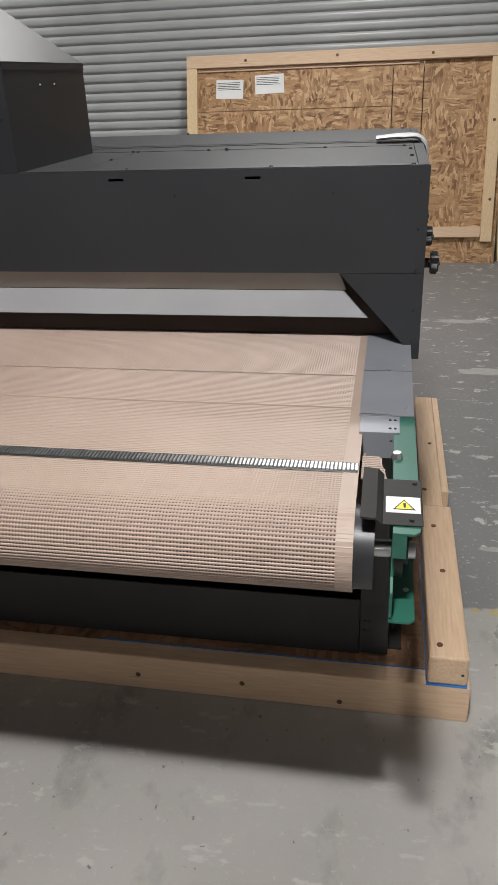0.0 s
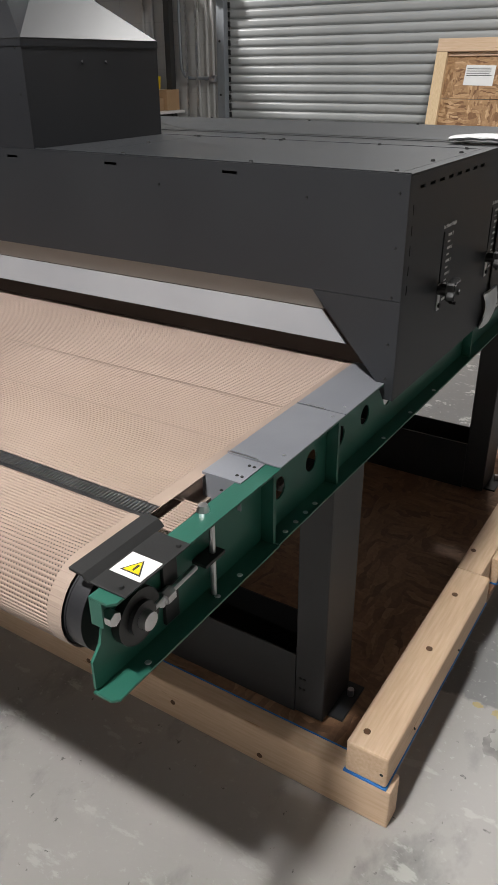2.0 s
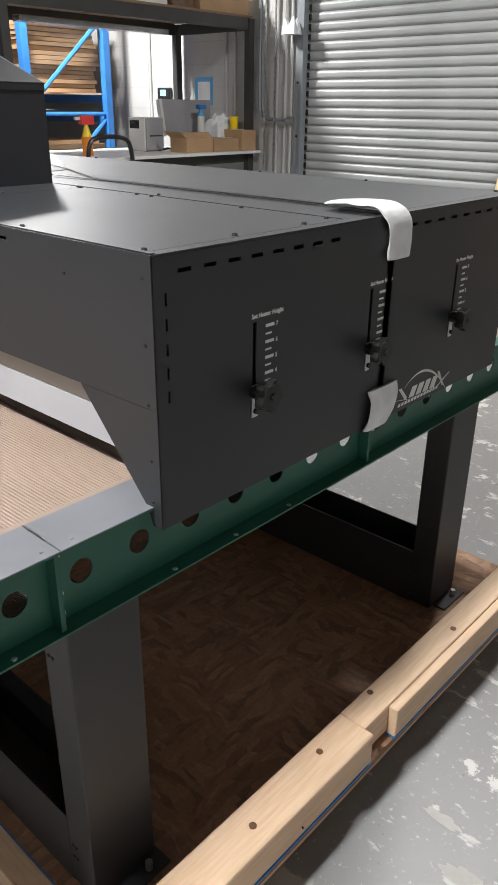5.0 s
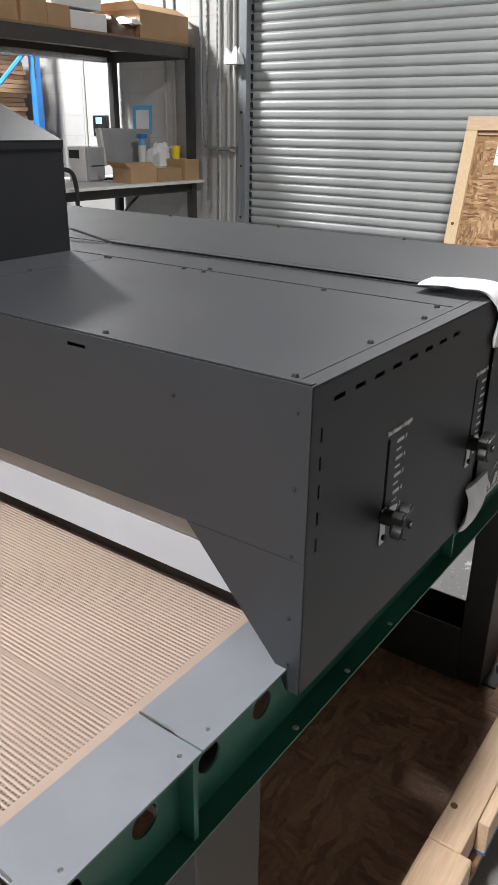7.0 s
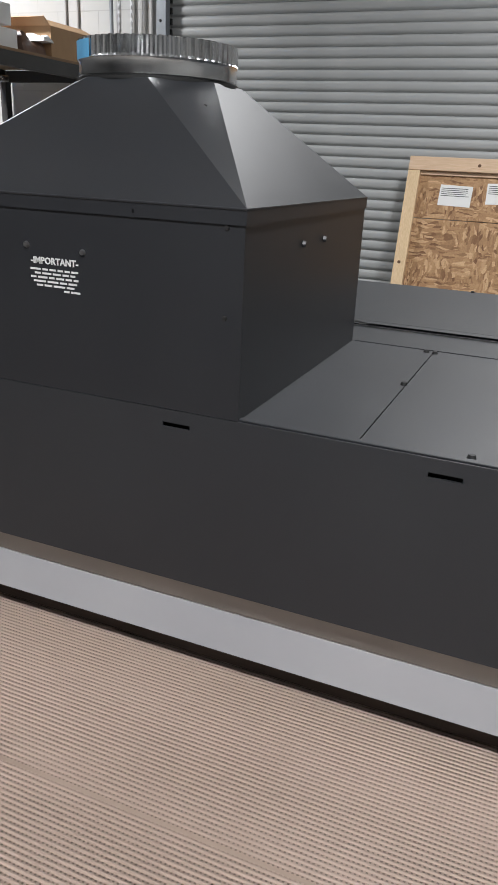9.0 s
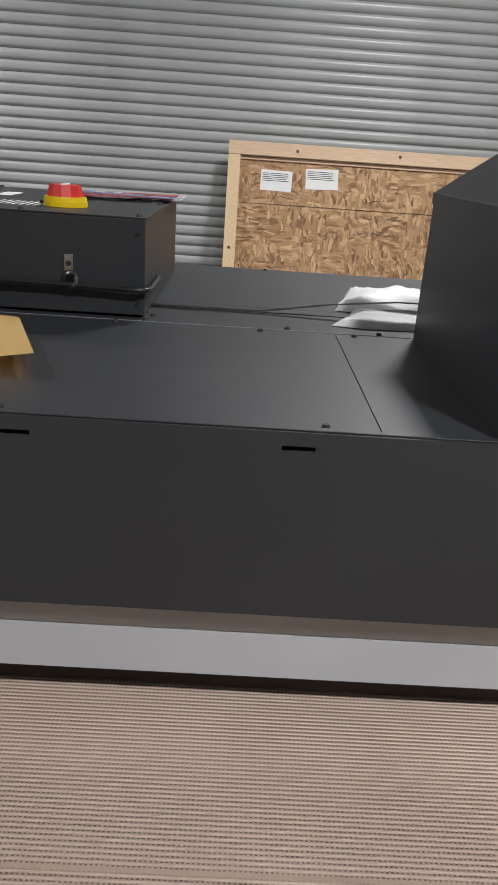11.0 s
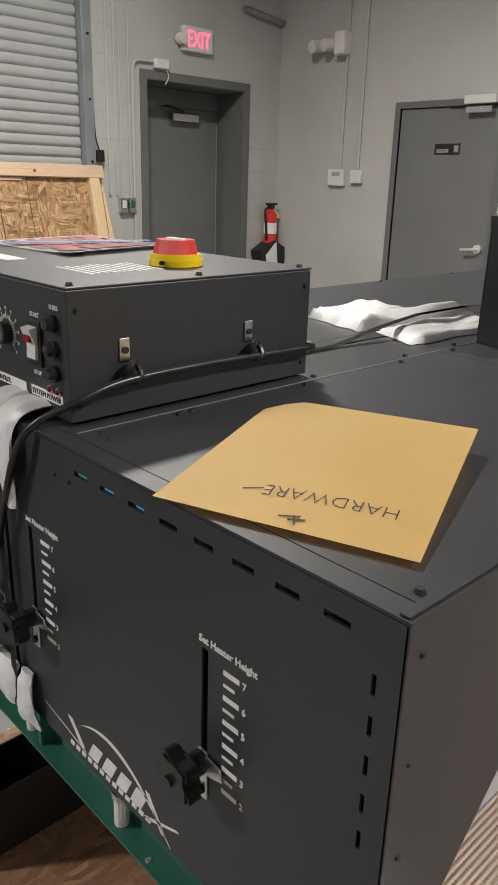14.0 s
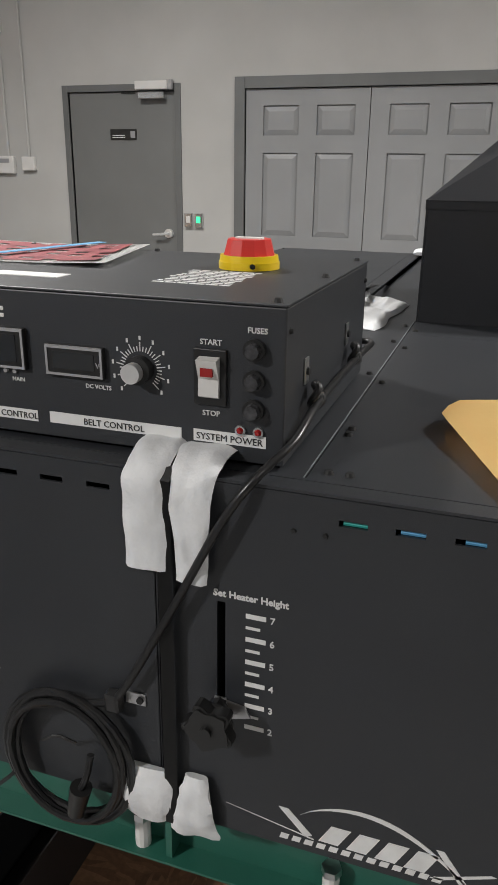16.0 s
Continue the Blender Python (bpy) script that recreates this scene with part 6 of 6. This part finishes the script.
def carton(x0, x1, y0, y1, z0, z1, label, open_top=False, material=None, name="cardboard_box"):
    ob = thing(name, ((x0 + x1) / 2, (y0 + y1) / 2, z0), label, "box", "cardboard boxes")
    mt = material or CARD
    if not open_top:
        part("body", box(x0, x1, y0, y1, z0, z1, 0.004), mt, ob)
        part("tape", box((x0 + x1) / 2 - 0.025, (x0 + x1) / 2 + 0.025, y0 + 0.002, y1 - 0.002, z1, z1 + 0.001), PAPER, ob)
        return ob
    t = 0.005
    part("wall", box(x0, x0 + t, y0, y1, z0, z1), mt, ob)
    part("wall", box(x1 - t, x1, y0, y1, z0, z1), mt, ob)
    part("wall", box(x0 + t, x1 - t, y0, y0 + t, z0, z1), mt, ob)
    part("wall", box(x0 + t, x1 - t, y1 - t, y1, z0, z1), mt, ob)
    part("base", box(x0 + t, x1 - t, y0 + t, y1 - t, z0, z0 + t), mt, ob)
    w = (x1 - x0) * 0.45
    h = (z1 - z0) * 0.22
    part("flap", prism([(x1 - t, z1), (x1, z1), (x1 - w * 0.6, z1 + h + 0.02), (x1 - w * 0.6 - t, z1 + h + 0.02)], "y", y0 + 0.004, y1 - 0.004), mt, ob)
    part("flap", prism([(y0, z1), (y0 + t, z1), (y0 - 0.07, z1 + 0.055), (y0 - 0.075, z1 + 0.05)], "x", x0 + 0.004, x1 - 0.004), mt, ob)
    return ob


# on the upper shelf
carton(-5.05, -4.50, 4.50, 5.12, 2.2065, 2.42, "open brown cardboard box on the upper shelf", True)
carton(-5.00, -4.52, 3.30, 3.54, 2.2065, 2.37, "closed brown cardboard box on the upper shelf")
carton(-5.00, -4.53, 3.55, 3.77, 2.2065, 2.36, "closed brown cardboard box on the upper shelf")
carton(-4.95, -4.54, 3.78, 4.16, 2.2065, 2.34, "white printed cardboard box on the upper shelf", False, PAPER)
carton(-4.98, -4.56, 3.62, 4.13, 2.363, 2.50, "white printed cardboard box stacked on others", False, PAPER)
carton(-4.92, -4.53, 2.80, 3.28, 2.2065, 2.42, "closed brown cardboard box on the upper shelf")
pile = pillow("wrapped_bundle", [(-4.85, 4.18), (-4.52, 4.18), (-4.52, 4.47), (-4.85, 4.47)], 2.2065, 0.15, 4.4, "dark wrapped bundle of parts on the upper shelf")
pile.data.materials[0] = surf("dark_wrap", (0.09, 0.05, 0.035), (0.16, 0.10, 0.07), 20, 0.35)
pile["category"] = "bundle"
pl2 = pillow("torn_wrap", [(-4.66, 4.36), (-4.47, 4.38), (-4.47, 4.50), (-4.62, 4.5)], 2.30, 0.06, 6.2, "torn white plastic wrap on the shelf bundle")
pl2["category"] = "plastic wrap"

# on the bench
BZ = 1.0625
pr = thing("label_printer", (-4.95, 4.2, BZ), "light and dark grey desktop label printer on the bench", "printer")
part("case", box(-5.085, -4.86, 4.12, 4.33, BZ, 1.352, 0.008), LAMINATE, pr)
part("side_cover", box(-4.858, -4.835, 4.125, 4.33, BZ + 0.01, 1.347, 0.008), PCGREY, pr, "dark grey cover")
part("window", box(-5.06, -4.93, 4.116, 4.1195, 1.255, 1.325, 0.001), LCD, pr, "dark window")
part("slot", box(-4.834, -4.832, 4.16, 4.31, 1.19, 1.20), PLASTIC, pr)
mo = thing("monitor", (-4.97, 4.72, BZ), "grey computer monitor seen from behind on the bench", "monitor")
pts = [(4.47, 1.19), (5.03, 1.18), (5.07, 1.50), (4.42, 1.505)]
part("shell", prism(pts, "x", -4.99, -4.955), PCGREY, mo)
part("bezel", prism([(4.44, 1.18), (4.47, 1.19), (4.42, 1.505), (4.39, 1.50)], "x", -5.0, -4.95), LAMINATE, mo)
part("stand", box(-4.99, -4.95, 4.68, 4.78, BZ + 0.012, 1.19, 0.004), PCGREY, mo)
part("foot", box(-5.05, -4.88, 4.58, 4.88, BZ, BZ + 0.012, 0.004), LAMINATE, mo)
kb_ = thing("cable_tangle", (-4.75, 4.4, BZ), "tangle of black leads on the bench", "cables")
for k in range(4):
    pts = [(-4.82 + 0.05 * math.sin(2.1 * i + k), 4.30 + 0.045 * i, BZ + 0.012 + 0.012 * abs(math.sin(1.7 * i + k))) for i in range(7)]
    part("lead", tube(spline(pts, 4), 0.006, 6), CABLE, kb_)
carton(-4.66, -4.44, 4.25, 4.58, BZ, 1.185, "small open brown cardboard box on the bench", True)
carton(-4.67, -4.45, 4.60, 4.94, BZ, 1.175, "small brown cardboard box on the bench")
carton(-4.70, -4.42, 4.955, 5.15, BZ, 1.245, "brown cardboard box at the bench end")
pillow("crumpled_paper", [(-4.62, 4.36), (-4.48, 4.36), (-4.48, 4.55), (-4.62, 4.55)], 1.17, 0.06, 2.2, "crumpled white paper in the small box")["category"] = "paper"
bt = thing("blue_bottle", (-4.80, 4.72, BZ), "clear and blue plastic bottle on the bench", "bottle")
part("body", rod((-4.80, 4.78, BZ), (-4.80, 4.78, 1.36), 0.035, 14), LAMINATE, bt, smooth=True)
part("neck", rod((-4.80, 4.78, 1.36), (-4.80, 4.78, 1.42), 0.035, 14, r2=0.014), BLUETAPE, bt, smooth=True)
part("pump", box(-4.83, -4.77, 4.74, 4.83, 1.42, 1.46, 0.008), BLUERACK, bt)
pillow("clear_bag", [(-4.85, 4.86), (-4.66, 4.86), (-4.66, 5.10), (-4.85, 5.10)], 1.176, 0.26, 7.7, "pale crumpled plastic bag behind the boxes")["category"] = "bag"
cu_ = thing("yellow_cup", (-4.60, 5.03, 1.246), "yellow plastic cup on a box", "cup")
part("body", rod((-4.60, 5.03, 1.2465), (-4.60, 5.03, 1.36), 0.035, 16, r2=0.045), YELLOW, cu_, smooth=True)
sp = thing("spray_bottle", (-4.70, 3.34, BZ), "orange spray bottle with red and white trigger", "spray bottle")
part("body", rod((-4.70, 3.36, BZ), (-4.70, 3.36, 1.21), 0.045, 16), surf("orange_plastic", (0.75, 0.22, 0.02), (0.8, 0.27, 0.03), 8, 0.35), sp, smooth=True)
part("neck", rod((-4.70, 3.36, 1.21), (-4.70, 3.36, 1.30), 0.04, 14, r2=0.016), YELLOW, sp, smooth=True)
part("trigger", box(-4.73, -4.67, 3.30, 3.43, 1.30, 1.37, 0.012), RED, sp)
part("nozzle", box(-4.715, -4.685, 3.25, 3.30, 1.335, 1.36, 0.005), LAMINATE, sp)
single("chair_back", tube(spline([(-4.3, 3.05, 0.9), (-4.3, 3.08, 1.15), (-4.3, 3.16, 1.215), (-4.3, 3.34, 1.22), (-4.3, 3.46, 1.19), (-4.3, 3.50, 1.08), (-4.3, 3.50, 0.9), (-4.3, 3.48, 0.0)], 6), 0.018, 8), RUBBER, "black curved tubular chair back by the bench", "chair", smooth=True)

# notice and devices on the wall behind the rack
nt_ = thing("wall_notice", (-5.185, YB - 0.003, 1.46), "white sheet framed in blue tape on the wall", "notice")
part("tape_frame", sheet("y", YB - 0.005, YB - 0.003, -5.312, -5.058, 1.455, 1.712, ((-5.272, -5.098, 1.490, 1.672),)), BLUETAPE, nt_)
part("page", box(-5.285, -5.085, YB - 0.0025, YB - 0.0016, 1.48, 1.685), PAPER, nt_)
ph = thing("wall_phone", (-5.72, YB - 0.03, 1.45), "dark wall device with a small blue screen", "phone")
part("body", box(-5.85, -5.66, YB - 0.05, YB - 0.0015, 1.42, 1.62, 0.01), PLASTIC, ph)
part("screen", box(-5.80, -5.71, YB - 0.053, YB - 0.051, 1.54, 1.60), glow("blue_screen", (0.25, 0.6, 0.8), 0.5), ph)
for x in (-6.02, -5.99, -4.86, -4.74):
    single("wall_pipe", rod((x, YB - 0.014, 1.0), (x, YB - 0.014, 3.6), 0.013, 8), WALL, "painted pipe running up the wall", "pipe", "wall pipes")
for x in (-4.20, -4.10, -4.03):
    single("wall_pipe", rod((x, YB - 0.016, 0.4), (x, YB - 0.016, 3.6), 0.014, 8), WALL, "painted pipe running up the wall", "pipe", "wall pipes")
cn = thing("bent_conduit", (-4.38, YB - 0.05, 1.33), "grey bent steel conduit beside the shutter", "conduit")
part("pipe", tube(spline([(-4.385, YB - 0.05, 3.6), (-4.385, YB - 0.05, 2.4), (-4.385, YB - 0.05, 1.55), (-4.36, YB - 0.05, 1.39), (-4.28, YB - 0.05, 1.345), (-4.0, YB - 0.05, 1.34)], 6), 0.016, 10), GUIDE, cn, smooth=True)
part("fitting", rod((-4.04, YB - 0.05, 1.34), (-3.98, YB - 0.05, 1.34), 0.03, 12), STEEL, cn)
for x in (-4.29, -4.17):
    ch = thing("hoist_chain", (x, YB - 0.09, 0.9), "hanging steel hoist chain of the shutter", "chain", "hoist chains")
    bm = bmesh.new()
    for k in range(95):
        z = 0.9 + 0.028 * k
        if k % 2:
            box(x - 0.010, x + 0.010, YB - 0.093, YB - 0.087, z - 0.017, z + 0.017, 0.0, bm)
        else:
            box(x - 0.003, x + 0.003, YB - 0.10, YB - 0.08, z - 0.017, z + 0.017, 0.0, bm)
    part("link", bm, STEEL, ch)["kind"] = "stuff"
bagw = pillow("plastic_bag", [(-4.05, YB - 0.16), (-3.90, YB - 0.16), (-3.90, YB - 0.05), (-4.05, YB - 0.05)], 2.03, 0.14, 11.0, "white plastic bag tied to the chain by the shutter")
bagw["category"] = "bag"

# blue pallet rack with flat cartons beyond the bench
prk = thing("pallet_rack", (-7.2, 4.35, 0), "blue steel pallet rack loaded with flat cartons", "rack")
for x in (-6.30, -8.7):
    for y in (3.86, 4.84):
        part("upright", box(x - 0.04, x + 0.04, y - 0.04, y + 0.04, 0, 3.6, 0.004), BLUERACK, prk)
    for z0, z1 in ((0.5, 1.3), (1.45, 2.25), (2.4, 3.2)):
        part("brace", tube([(x, 3.90, z0), (x, 4.80, z1)], 0.022, 6), BLUERACK, prk)
        part("tie", tube([(x, 3.90, z1 + 0.06), (x, 4.80, z1 + 0.06)], 0.02, 6), BLUERACK, prk)
for z in (1.27, 1.47, 2.9):
    for y in (3.86, 4.84):
        part("beam", box(-8.66, -6.34, y - 0.03, y + 0.03, z, z + 0.09, 0.004), BLUERACK, prk)
random.seed(4)
for z0, n in ((1.565, 22), (0.6, 12)):
    for sx in (-6.95, -8.1):
        for k in range(n):
            w = random.uniform(-0.03, 0.03)
            flat = box(sx - 0.5 + w, sx + 0.55 + w, 3.9 + w, 4.8 + w, z0 + 0.042 * k, z0 + 0.042 * k + 0.037)
            single("flat_carton", flat, CARD, "flat folded brown carton in a stack on the rack", "carton", "flat cartons")
    part("shelf_deck", box(-8.66, -6.34, 3.9, 4.8, z0 - 0.02, z0 - 0.002), PINE, prk)
